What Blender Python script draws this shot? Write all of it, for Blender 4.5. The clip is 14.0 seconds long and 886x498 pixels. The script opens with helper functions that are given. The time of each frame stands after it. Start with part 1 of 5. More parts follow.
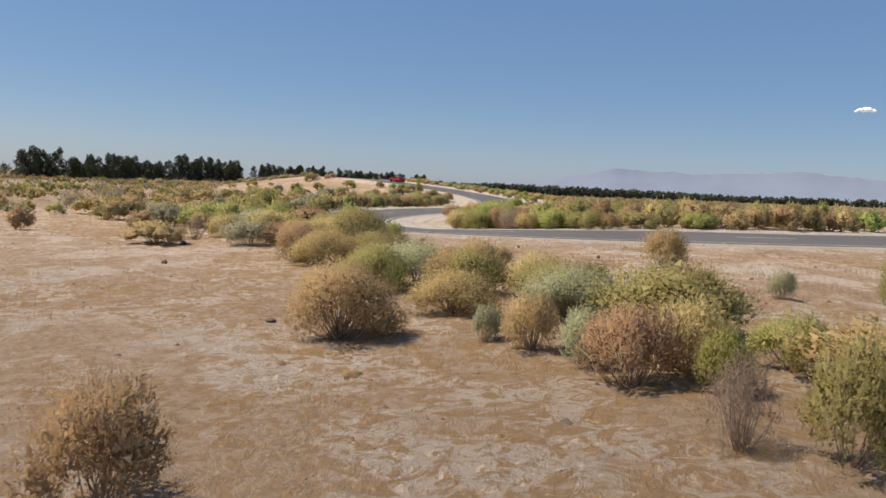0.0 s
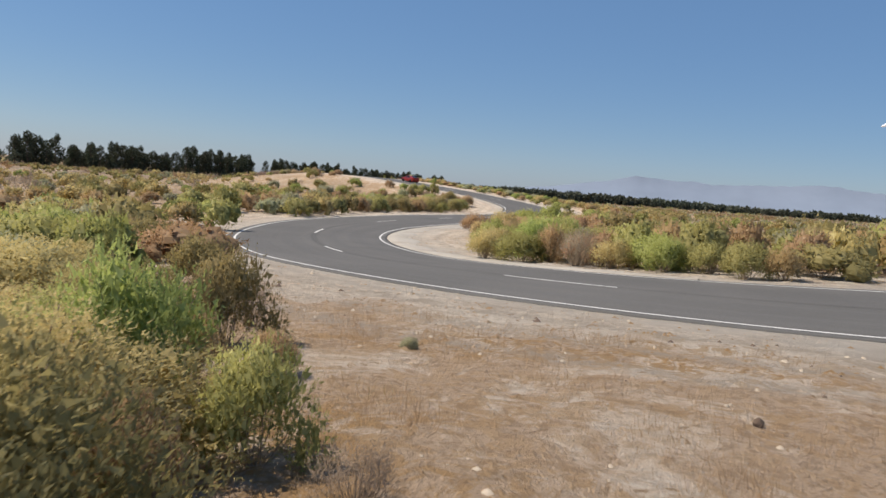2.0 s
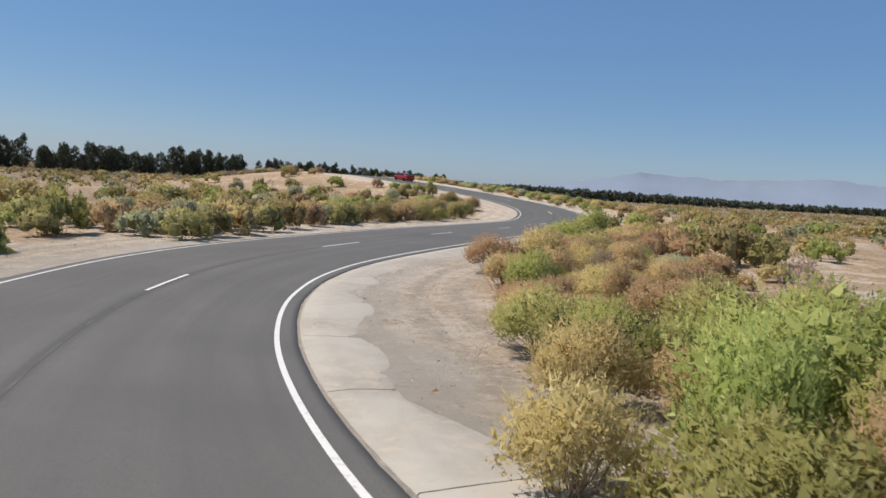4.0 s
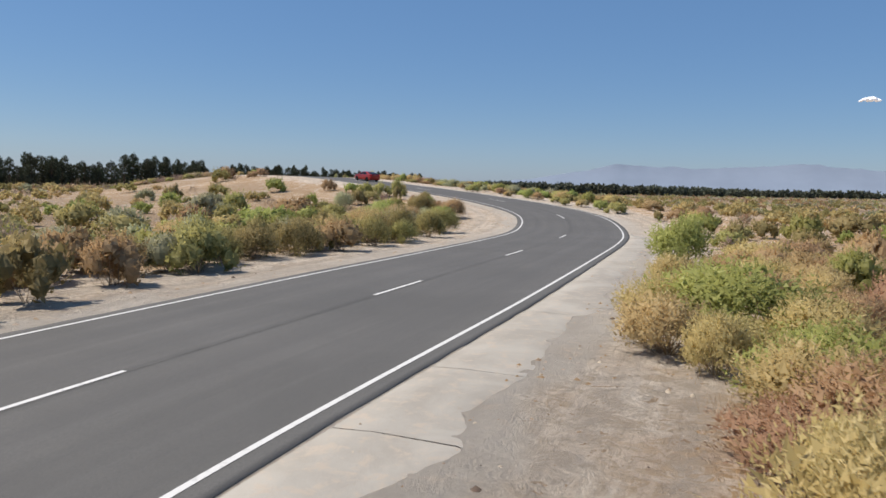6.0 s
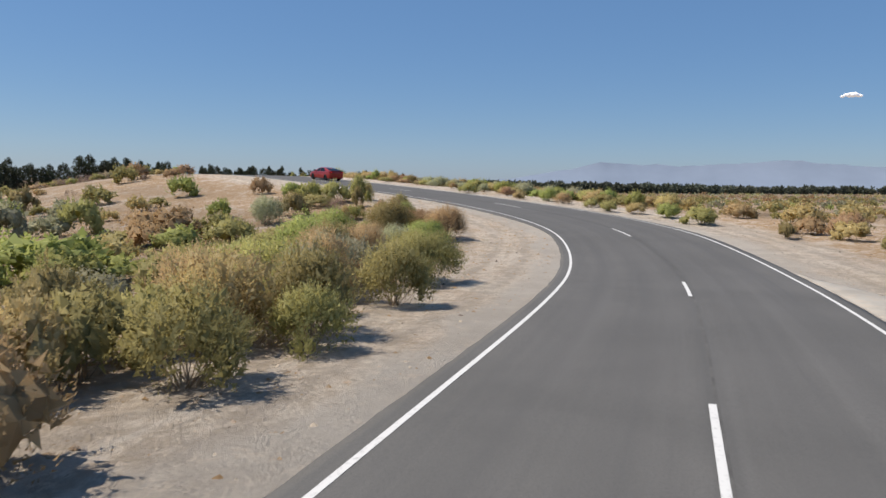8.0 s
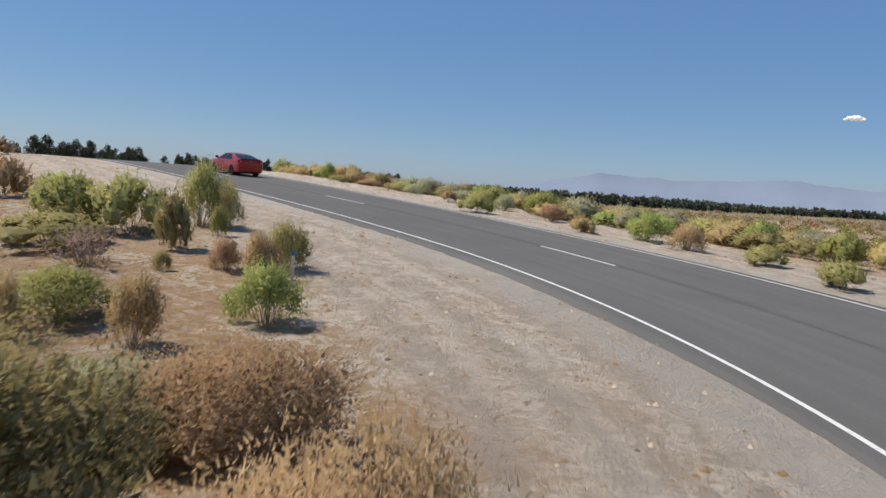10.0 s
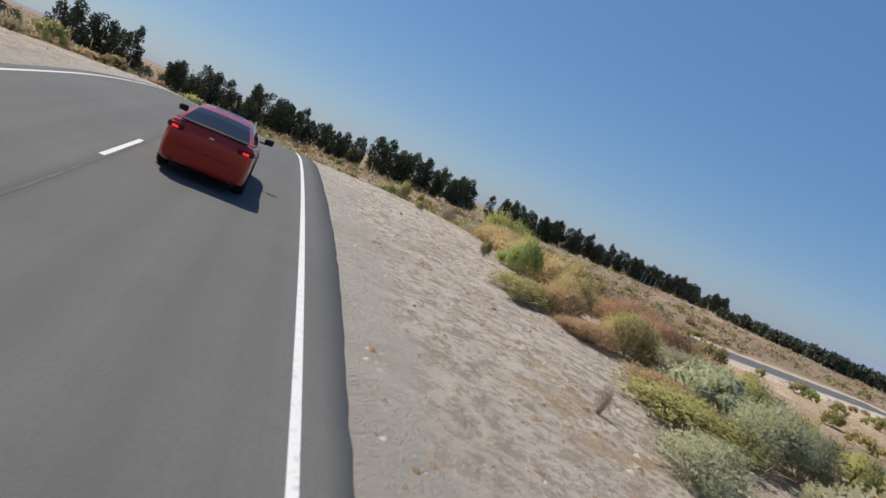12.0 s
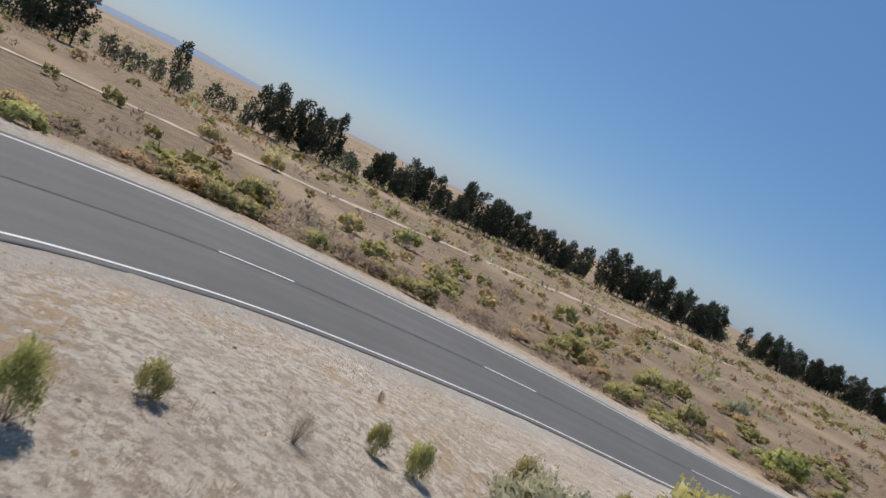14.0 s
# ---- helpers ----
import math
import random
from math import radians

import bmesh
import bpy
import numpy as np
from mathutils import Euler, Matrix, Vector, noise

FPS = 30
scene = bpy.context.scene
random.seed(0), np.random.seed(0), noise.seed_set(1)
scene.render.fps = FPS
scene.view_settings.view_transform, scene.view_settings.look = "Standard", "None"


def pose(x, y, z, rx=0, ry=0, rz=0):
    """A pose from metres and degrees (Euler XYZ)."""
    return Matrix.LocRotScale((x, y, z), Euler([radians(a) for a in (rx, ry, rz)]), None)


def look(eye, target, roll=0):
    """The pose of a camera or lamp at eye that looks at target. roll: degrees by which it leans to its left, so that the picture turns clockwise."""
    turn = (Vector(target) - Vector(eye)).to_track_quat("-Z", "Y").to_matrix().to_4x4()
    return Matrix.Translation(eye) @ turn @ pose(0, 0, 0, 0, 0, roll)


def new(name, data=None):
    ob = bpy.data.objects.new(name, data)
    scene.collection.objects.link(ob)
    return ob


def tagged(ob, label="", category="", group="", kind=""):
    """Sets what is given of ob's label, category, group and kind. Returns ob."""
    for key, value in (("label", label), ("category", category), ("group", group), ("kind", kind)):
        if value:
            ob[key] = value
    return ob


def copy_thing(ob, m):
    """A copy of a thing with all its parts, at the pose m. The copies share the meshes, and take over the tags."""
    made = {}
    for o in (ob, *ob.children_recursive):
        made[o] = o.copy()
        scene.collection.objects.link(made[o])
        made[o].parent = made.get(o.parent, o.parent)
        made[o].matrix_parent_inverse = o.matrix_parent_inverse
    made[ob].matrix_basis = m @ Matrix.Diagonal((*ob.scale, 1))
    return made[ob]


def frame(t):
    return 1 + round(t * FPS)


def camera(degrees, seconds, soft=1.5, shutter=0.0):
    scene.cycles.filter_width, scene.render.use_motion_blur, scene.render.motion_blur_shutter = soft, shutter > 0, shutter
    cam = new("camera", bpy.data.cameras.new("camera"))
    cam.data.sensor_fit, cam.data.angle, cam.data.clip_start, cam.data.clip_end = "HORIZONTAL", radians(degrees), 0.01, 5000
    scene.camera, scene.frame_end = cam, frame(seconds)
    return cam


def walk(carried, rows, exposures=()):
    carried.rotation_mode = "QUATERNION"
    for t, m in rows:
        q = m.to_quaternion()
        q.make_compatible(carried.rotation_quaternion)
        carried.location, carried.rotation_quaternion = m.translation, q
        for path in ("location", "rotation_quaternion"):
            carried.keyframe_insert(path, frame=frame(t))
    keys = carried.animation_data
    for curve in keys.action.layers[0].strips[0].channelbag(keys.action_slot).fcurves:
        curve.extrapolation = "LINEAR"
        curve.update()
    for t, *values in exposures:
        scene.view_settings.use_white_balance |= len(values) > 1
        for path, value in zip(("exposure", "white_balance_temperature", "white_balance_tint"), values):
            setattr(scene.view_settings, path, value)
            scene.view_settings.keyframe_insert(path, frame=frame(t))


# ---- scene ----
cam = camera(61.84, 14.0, soft=1.5, shutter=0.07)
# seconds, place, heading, pitch, roll
PATH = [
    (0.0, -0.23, -0.05, 3.40, 0.03, -4.86, 2.44),
    (0.5, -0.26, 4.32, 3.32, -0.09, -4.75, 3.13),
    (1.0, -0.27, 9.20, 3.38, 0.32, -4.81, 3.37),
    (1.5, -0.32, 14.41, 3.43, 0.64, -4.89, 3.54),
    (2.0, -0.54, 19.68, 3.37, 1.22, -4.79, 4.33),
    (2.5, -0.70, 25.26, 3.28, 1.47, -4.84, 4.42),
    (5.0, -0.61, 56.85, 3.51, 0.87, -4.90, 2.46),
    (5.5, -0.61, 63.16, 3.49, 0.33, -4.89, 1.75),
    (6.0, -0.76, 69.41, 3.42, -0.07, -4.90, 1.32),
    (6.5, -0.86, 75.64, 3.41, -0.34, -5.00, 0.91),
    (7.0, -0.95, 82.21, 3.30, -0.88, -4.94, 0.22),
    (9.5, 0.09, 120.84, 3.48, -2.14, -4.73, 2.48),
    (10.0, 0.44, 129.97, 3.73, -1.70, -4.64, 3.56),
    (10.5, 0.56, 139.35, 4.17, 0.39, -4.66, 5.55),
    (11.0, 0.87, 148.49, 4.38, 5.06, -4.69, 10.88),
    (11.5, 0.48, 157.48, 4.93, 13.65, -4.62, 18.62),
    (12.0, -0.49, 166.45, 5.63, 22.89, -4.41, 23.44),
    (12.5, -2.14, 175.16, 6.51, 28.01, -4.30, 23.58),
    (13.0, -4.66, 183.82, 7.31, 31.01, -4.57, 22.81),
    (13.5, -7.40, 192.50, 8.16, 37.31, -4.69, 25.54),
    (14.0, -11.80, 201.22, 8.91, 43.89, -4.79, 26.74),
]


def view(x, y, z, yaw, pitch, roll):
    """A camera pose from its place, its heading to the left of +y, its pitch and its roll."""
    a, b = radians(yaw), radians(pitch)
    way = Vector((-math.sin(a) * math.cos(b), math.cos(a) * math.cos(b), math.sin(b)))
    return look((x, y, z), Vector((x, y, z)) + way, roll)


walk(cam, [(t, view(*row)) for t, *row in PATH], [(0.0, 0.05, 7200, 15), (1.5, 0.04, 7050, 13), (2.5, 0.02, 6850, 11), (5.0, 0.0, 6660, 11), (9.5, 0.0, 6620, 11), (11.5, -0.06, 6530, 10), (13.0, -0.07, 6420, 10), (14.0, -0.08, 6400, 10)])

# ---- sky and sun ----
SUN_UP, SUN_FROM = radians(57), Vector((-0.99, 0.12, 0)).normalized()
world = bpy.data.worlds.new("desert_sky")
scene.world = world
world.use_nodes = True
wt = world.node_tree
sky = wt.nodes.new("ShaderNodeTexSky")
sky.sky_type = "NISHITA"
sky.sun_disc = False
sky.sun_elevation = SUN_UP
sky.sun_rotation = math.atan2(SUN_FROM.x, SUN_FROM.y)
sky.altitude = 700
sky.air_density, sky.dust_density, sky.ozone_density = 1.0, 0.7, 3.5
back = wt.nodes["Background"]
back.inputs["Strength"].default_value = 0.086
deep = wt.nodes.new("ShaderNodeHueSaturation")
deep.inputs["Saturation"].default_value = 1.22
wt.links.new(sky.outputs[0], deep.inputs["Color"])
# thin even haze over the whole dome
haze = wt.nodes.new("ShaderNodeMix")
haze.data_type = "RGBA"
haze.inputs[0].default_value = 0.42
haze.inputs[7].default_value = (2.15, 4.05, 7.7, 1)
wt.links.new(deep.outputs[0], haze.inputs[6])
wt.links.new(haze.outputs[2], back.inputs[0])
sun = new("sun", bpy.data.lights.new("sun", "SUN"))
sun.data.energy, sun.data.angle, sun.data.color = 5.0, radians(0.55), (1.0, 0.93, 0.83)
sun_way = SUN_FROM * math.cos(SUN_UP) + Vector((0, 0, math.sin(SUN_UP)))
sun.matrix_world = look((0, 0, 60), Vector((0, 0, 60)) - sun_way)


# ---- materials ----
class Net:
    """A small builder for node materials."""

    def __init__(self, name, rough=0.8, metal=0.0):
        self.mat = bpy.data.materials.new(name)
        self.mat.use_nodes = True
        self.t = self.mat.node_tree
        self.p = self.t.nodes["Principled BSDF"]
        self.p.inputs["Roughness"].default_value = rough
        self.p.inputs["Metallic"].default_value = metal
        self.p.inputs["Specular IOR Level"].default_value = 0.3

    def node(self, kind, **values):
        n = self.t.nodes.new(kind)
        for k, v in values.items():
            n.inputs[k].default_value = v
        return n

    def link(self, a, b):
        self.t.links.new(a, b)

    def coords(self):
        g = self.node("ShaderNodeNewGeometry")
        return g.outputs["Position"]

    def noise(self, scale, detail=4.0, rough=0.55, at=None, distort=0.0):
        n = self.node("ShaderNodeTexNoise", Scale=scale, Detail=detail, Roughness=rough, Distortion=distort)
        if at is not None:
            self.link(at, n.inputs["Vector"])
        return n.outputs["Fac"]

    def ramp(self, fac, *stops):
        r = self.node("ShaderNodeValToRGB")
        e = r.color_ramp.elements
        while len(e) < len(stops):
            e.new(0.5)
        for el, (pos, col) in zip(e, stops):
            el.position = pos
            el.color = (*col, 1) if isinstance(col, tuple) else (col, col, col, 1)
        self.link(fac, r.inputs[0])
        return r.outputs[0]

    def mix(self, fac, a, b, kind="MIX"):
        m = self.t.nodes.new("ShaderNodeMix")
        m.data_type, m.blend_type = "RGBA", kind
        for val, sock in ((fac, m.inputs[0]), (a, m.inputs[6]), (b, m.inputs[7])):
            if hasattr(val, "links"):
                self.link(val, sock)
            elif isinstance(val, tuple):
                sock.default_value = (*val, 1)
            else:
                sock.default_value = val
        return m.outputs[2]

    def maths(self, op, a, b=0.0):
        m = self.t.nodes.new("ShaderNodeMath")
        m.operation = op
        for val, sock in ((a, m.inputs[0]), (b, m.inputs[1])):
            if hasattr(val, "links"):
                self.link(val, sock)
            else:
                sock.default_value = val
        return m.outputs[0]

    def attr(self, name):
        a = self.node("ShaderNodeAttribute")
        a.attribute_name = name
        return a.outputs["Fac"]

    def bump(self, height, strength=0.4, distance=0.05):
        b = self.node("ShaderNodeBump", Strength=strength, Distance=distance)
        self.link(height, b.inputs["Height"])
        self.link(b.outputs[0], self.p.inputs["Normal"])

    def colour(self, c):
        if hasattr(c, "links"):
            self.link(c, self.p.inputs["Base Color"])
        else:
            self.p.inputs["Base Color"].default_value = (*c, 1)
        return self


def ground_material():
    n = Net("desert_soil", 0.95)
    at = n.coords()
    big = n.noise(0.085, 5, 0.6, at, 0.8)
    mid = n.noise(0.42, 6, 0.68, at, 0.7)
    lump = n.noise(1.7, 6, 0.72, at, 0.5)
    fine = n.noise(6.5, 6, 0.72, at)
    grit = n.noise(42, 3, 0.65, at)
    crumb = n.noise(11, 6, 0.8, at)
    blot = n.noise(2.7, 7, 0.74, at, 0.9)
    white, pale, tan, rust = (0.78, 0.69, 0.58), (0.74, 0.60, 0.46), (0.59, 0.43, 0.295), (0.50, 0.31, 0.145)
    soil = n.mix(n.ramp(mid, (0.475, 0.0), (0.525, 1.0)), pale, tan)
    soil = n.mix(n.maths("MULTIPLY", n.ramp(mid, (0.42, 1.0), (0.47, 0.0)), n.ramp(blot, (0.42, 0.0), (0.48, 1.0))), soil, white)
    soil = n.mix(n.maths("MULTIPLY", n.ramp(big, (0.40, 0.25), (0.50, 1.0)), n.ramp(blot, (0.47, 0.0), (0.53, 1.0))), soil, rust)
    # under the scrub of the plain the soil is duller and browner
    soil = n.mix(n.attr("plain"), soil, n.mix(n.ramp(mid, (0.42, 0.0), (0.58, 1.0)), (0.19, 0.135, 0.085), (0.27, 0.20, 0.125)))
    flecked = n.maths("MULTIPLY", n.ramp(fine, (0.50, 0.0), (0.55, 0.75)), n.ramp(mid, (0.40, 0.4), (0.56, 1.0)))
    soil = n.mix(flecked, soil, n.mix(0.55, soil, (0.30, 0.20, 0.115)))
    # graded verge of pale gravel beside the road, combed by wheels along it
    comb = n.node("ShaderNodeCombineXYZ")
    n.link(n.maths("MULTIPLY", n.attr("along"), 0.16), comb.inputs[0])
    n.link(n.maths("MULTIPLY", n.attr("across"), 2.0), comb.inputs[1])
    streak = n.noise(1.0, 6, 0.7, comb.outputs[0], 0.3)
    verge = n.mix(n.maths("MULTIPLY", n.ramp(blot, (0.45, 0.0), (0.52, 1.0)), n.ramp(lump, (0.42, 0.3), (0.54, 1.0))), (0.79, 0.69, 0.565), (0.545, 0.45, 0.345))
    verge = n.mix(n.maths("MULTIPLY", n.ramp(fine, (0.51, 0.0), (0.56, 0.6)), n.ramp(lump, (0.42, 0.2), (0.56, 1.0))), verge, (0.46, 0.38, 0.29))
    verge = n.mix(n.ramp(streak, (0.38, 0.7), (0.47, 0.0)), verge, (0.46, 0.385, 0.305))
    verge = n.mix(n.ramp(streak, (0.52, 0.0), (0.60, 0.85)), verge, (0.72, 0.635, 0.53))
    soil = n.mix(n.maths("MULTIPLY", n.attr("verge"), n.ramp(mid, (0.40, 1.0), (0.60, 0.7))), soil, verge)
    soil = n.mix(n.maths("MULTIPLY", n.attr("rut"), n.ramp(lump, (0.40, 0.25), (0.55, 1.0))), soil, (0.46, 0.385, 0.305))
    # a chalky crust covers the slope inside the hairpin, broken by brown dirt and a few rusty stains
    clod = n.noise(3.3, 8, 0.78, at, 0.15)
    crust = n.mix(n.ramp(clod, (0.44, 0.0), (0.53, 1.0)), (0.42, 0.335, 0.26), (0.76, 0.66, 0.54))
    crust = n.mix(n.ramp(mid, (0.50, 0.0), (0.58, 0.45)), crust, (0.49, 0.40, 0.315))
    crust = n.mix(n.maths("MULTIPLY", n.ramp(big, (0.50, 0.0), (0.56, 0.8)), n.ramp(lump, (0.50, 0.0), (0.58, 1.0))), crust, (0.55, 0.37, 0.20))
    soil = n.mix(n.maths("MULTIPLY", n.attr("chalk"), 0.92), soil, crust)
    # crumbs with their small shadows painted dark brown, crusts and dark litter
    soil = n.mix(n.ramp(blot, (0.35, 0.8), (0.40, 0.0)), soil, (0.34, 0.215, 0.11))
    soil = n.mix(n.ramp(crumb, (0.30, 0.6), (0.38, 0.0)), soil, (0.27, 0.195, 0.13))
    soil = n.mix(n.ramp(crumb, (0.57, 0.0), (0.64, 0.5)), soil, (0.53, 0.465, 0.39))
    soil = n.mix(n.ramp(grit, (0.29, 0.55), (0.37, 0.0)), soil, (0.21, 0.155, 0.11))
    apron = n.mix(n.ramp(mid, (0.3, 0.0), (0.7, 1.0)), (0.60, 0.54, 0.46), (0.50, 0.44, 0.365))
    soil = n.mix(n.maths("MULTIPLY", n.attr("apron"), n.ramp(lump, (0.34, 0.3), (0.46, 0.92))), soil, apron)
    n.colour(soil)
    h = n.maths("ADD", n.maths("MULTIPLY", crumb, 1.5), n.maths("MULTIPLY", grit, 0.2))
    n.bump(n.maths("ADD", h, n.maths("ADD", n.maths("MULTIPLY", lump, 0.8), n.maths("MULTIPLY", blot, 1.6))), 0.9, 0.12)
    return n.mat


def asphalt_material():
    n = Net("worn_asphalt", 0.82)
    at = n.coords()
    big = n.noise(0.22, 4, 0.6, at, 0.5)
    fine = n.noise(26, 4, 0.7, at)
    stone = n.noise(120, 2, 0.5, at)
    comb = n.node("ShaderNodeCombineXYZ")
    n.link(n.maths("MULTIPLY", n.attr("along"), 0.035), comb.inputs[0])
    n.link(n.maths("MULTIPLY", n.attr("across"), 1.6), comb.inputs[1])
    streak = n.noise(1.0, 5, 0.65, comb.outputs[0], 0.2)
    c = n.mix(n.ramp(big, (0.35, 0.0), (0.68, 1.0)), (0.108, 0.1035, 0.0955), (0.134, 0.128, 0.118))
    c = n.mix(n.ramp(streak, (0.34, 0.4), (0.50, 0.0)), c, (0.092, 0.090, 0.086))
    c = n.mix(n.ramp(streak, (0.52, 0.0), (0.68, 0.35)), c, (0.152, 0.147, 0.138))
    c = n.mix(n.ramp(fine, (0.36, 0.5), (0.52, 0.0)), c, (0.082, 0.080, 0.077))
    c = n.mix(n.maths("MULTIPLY", n.attr("wheel"), n.ramp(big, (0.3, 0.25), (0.7, 0.75))), c, (0.088, 0.086, 0.083))
    c = n.mix(n.maths("MULTIPLY", n.attr("joint"), n.ramp(streak, (0.36, 0.9), (0.62, 0.25))), c, (0.070, 0.068, 0.065))
    c = n.mix(n.ramp(stone, (0.62, 0.0), (0.72, 0.6)), c, (0.22, 0.215, 0.20))
    n.colour(c)
    n.bump(n.maths("ADD", fine, n.maths("MULTIPLY", stone, 0.6)), 0.5, 0.012)
    return n.mat


def paint_material(name, base):
    n = Net(name, 0.7)
    at = n.coords()
    worn = n.noise(9, 5, 0.7, at)
    dirt = tuple(v * 0.55 for v in base)
    n.colour(n.mix(n.ramp(worn, (0.30, 0.75), (0.46, 0.0)), base, dirt))
    return n.mat


def plain_material(name, base, rough=0.7, metal=0.0, vary=0.15, scale=3.0, emit=0.0):
    n = Net(name, rough, metal)
    v = n.noise(scale, 4, 0.6, n.coords())
    n.colour(n.mix(n.ramp(v, (0.3, 0.0), (0.7, 1.0)), tuple(c * (1 - vary) for c in base), tuple(min(1, c * (1 + vary)) for c in base)))
    if emit:
        n.p.inputs["Emission Color"].default_value = (*base, 1)
        n.p.inputs["Emission Strength"].default_value = emit
    return n.mat


def leaf_material(name, dark, light, tip, clear=0.48):
    """Foliage: each leaf and each plant a little different, some light through it."""
    n = Net(name, 0.75)
    g = n.node("ShaderNodeNewGeometry")
    o = n.node("ShaderNodeObjectInfo")
    c = n.mix(n.maths("ADD", n.maths("MULTIPLY", g.outputs["Random Per Island"], 0.6), 0.22), dark, light)
    c = n.mix(n.ramp(g.outputs["Random Per Island"], (0.80, 0.0), (0.92, 0.5)), c, tip)
    h = n.node("ShaderNodeHueSaturation", Saturation=0.95)
    n.link(n.maths("ADD", n.maths("MULTIPLY", o.outputs["Random"], 0.05), 0.475), h.inputs["Hue"])
    n.link(n.maths("ADD", n.maths("MULTIPLY", o.outputs["Random"], 0.35), 0.85), h.inputs["Value"])
    n.link(c, h.inputs["Color"])
    n.colour(h.outputs[0])
    tr = n.node("ShaderNodeBsdfTranslucent")
    n.link(h.outputs[0], tr.inputs[0])
    m = n.node("ShaderNodeMixShader", Fac=clear)
    n.link(n.p.outputs[0], m.inputs[1])
    n.link(tr.outputs[0], m.inputs[2])
    n.link(m.outputs[0], n.t.nodes["Material Output"].inputs[0])
    return n.mat


SOIL = ground_material()
ASPHALT = asphalt_material()
def cement_material():
    n = Net("old_cement", 0.9)
    at = n.coords()
    big, mid, fine = n.noise(0.5, 5, 0.6, at, 0.6), n.noise(3.2, 6, 0.7, at, 0.4), n.noise(24, 4, 0.7, at)
    c = n.mix(n.ramp(big, (0.40, 0.0), (0.60, 1.0)), (0.405, 0.375, 0.325), (0.335, 0.305, 0.26))
    c = n.mix(n.ramp(mid, (0.52, 0.0), (0.62, 0.75)), c, (0.44, 0.37, 0.295))
    c = n.mix(n.ramp(mid, (0.32, 0.5), (0.40, 0.0)), c, (0.34, 0.29, 0.23))
    c = n.mix(n.ramp(fine, (0.30, 0.5), (0.40, 0.0)), c, (0.36, 0.31, 0.25))
    n.colour(c)
    n.bump(n.maths("ADD", mid, n.maths("MULTIPLY", fine, 0.4)), 0.5, 0.03)
    return n.mat


CEMENT = cement_material()
SEAM = plain_material("bitumen_seam", (0.102, 0.097, 0.089), 0.8, vary=0.3, scale=2.0)
WHITE_LINE = paint_material("road_line_paint", (0.66, 0.65, 0.62))
LEAF = {
    "olive": leaf_material("olive_leaves", (0.28, 0.25, 0.085), (0.46, 0.40, 0.15), (0.57, 0.50, 0.225)),
    "gold": leaf_material("straw_leaves", (0.40, 0.285, 0.12), (0.57, 0.425, 0.20), (0.67, 0.52, 0.28)),
    "dead": leaf_material("dry_brown_leaves", (0.28, 0.205, 0.15), (0.40, 0.305, 0.22), (0.50, 0.40, 0.30)),
    "green": leaf_material("fresh_green_leaves", (0.28, 0.305, 0.08), (0.46, 0.47, 0.14), (0.57, 0.56, 0.21)),
    "sage": leaf_material("grey_green_leaves", (0.33, 0.33, 0.185), (0.48, 0.465, 0.285), (0.58, 0.56, 0.37)),
    "rust": leaf_material("rust_dry_leaves", (0.44, 0.295, 0.145), (0.58, 0.41, 0.215), (0.67, 0.50, 0.29)),
}
TWIG = plain_material("dry_twigs", (0.34, 0.26, 0.18), 0.9)
PINE = leaf_material("pine_needles", (0.042, 0.050, 0.028), (0.080, 0.090, 0.050), (0.12, 0.13, 0.075), 0.25)
PALE_TREE = leaf_material("grey_tree_leaves", (0.085, 0.10, 0.06), (0.15, 0.165, 0.10), (0.21, 0.22, 0.15), 0.2)
BELT_LEAF = leaf_material("belt_leaves", (0.08, 0.092, 0.062), (0.13, 0.142, 0.096), (0.17, 0.18, 0.128), 0.2)
BARK = plain_material("pine_bark", (0.10, 0.075, 0.055), 0.9)
STONE = plain_material("dark_stone", (0.14, 0.10, 0.075), 0.9, scale=9)
# distance haze is mixed into the mountains' blue-grey base colour
RANGE = plain_material("haze_tinted_range", (0.205, 0.25, 0.32), 1.0, vary=0.06, scale=0.004)


# ---- the lie of the land ----
# terrain begins
CENTRE = [(140.00, 115.00, 1.20), (90.01, 81.98, 1.32), (59.97, 62.09, 1.32), (39.97, 50.07, 1.35), (24.97, 40.68, 1.45), (17.99, 37.11, 1.51), (12.26, 35.73, 1.49),
          (7.18, 36.20, 1.36), (2.88, 38.32, 1.17), (-0.78, 42.00, 0.90), (-3.99, 47.16, 0.53), (-6.46, 52.68, 0.27), (-8.27, 58.50, 0.11), (-9.30, 64.71, 0.03),
          (-9.08, 70.73, 0.11), (-7.23, 77.71, 0.22), (-2.19, 90.74, 0.35), (2.40, 104.00, 0.25), (6.28, 115.57, 0.18), (8.52, 123.73, 0.19), (9.83, 131.40, 0.46),
          (10.09, 137.49, 0.83), (9.30, 143.35, 1.17), (7.31, 149.25, 1.58), (3.87, 155.46, 2.08), (-2.45, 164.16, 2.82), (-11.66, 176.36, 3.68), (-20.25, 187.48, 4.34),
          (-26.66, 195.58, 4.33), (-31.99, 202.99, 3.97), (-34.75, 209.74, 3.34), (-35.28, 217.58, 2.74), (-33.40, 228.19, 1.87), (-31.00, 235.24, 1.27), (-26.87, 242.82, 0.73),
          (-20.00, 253.00, 0.40), (-12.00, 265.00, 0.00), (-3.00, 280.00, -0.20), (10.00, 302.00, -0.30), (28.00, 332.00, -0.40)]
LINE_AT = 3.9


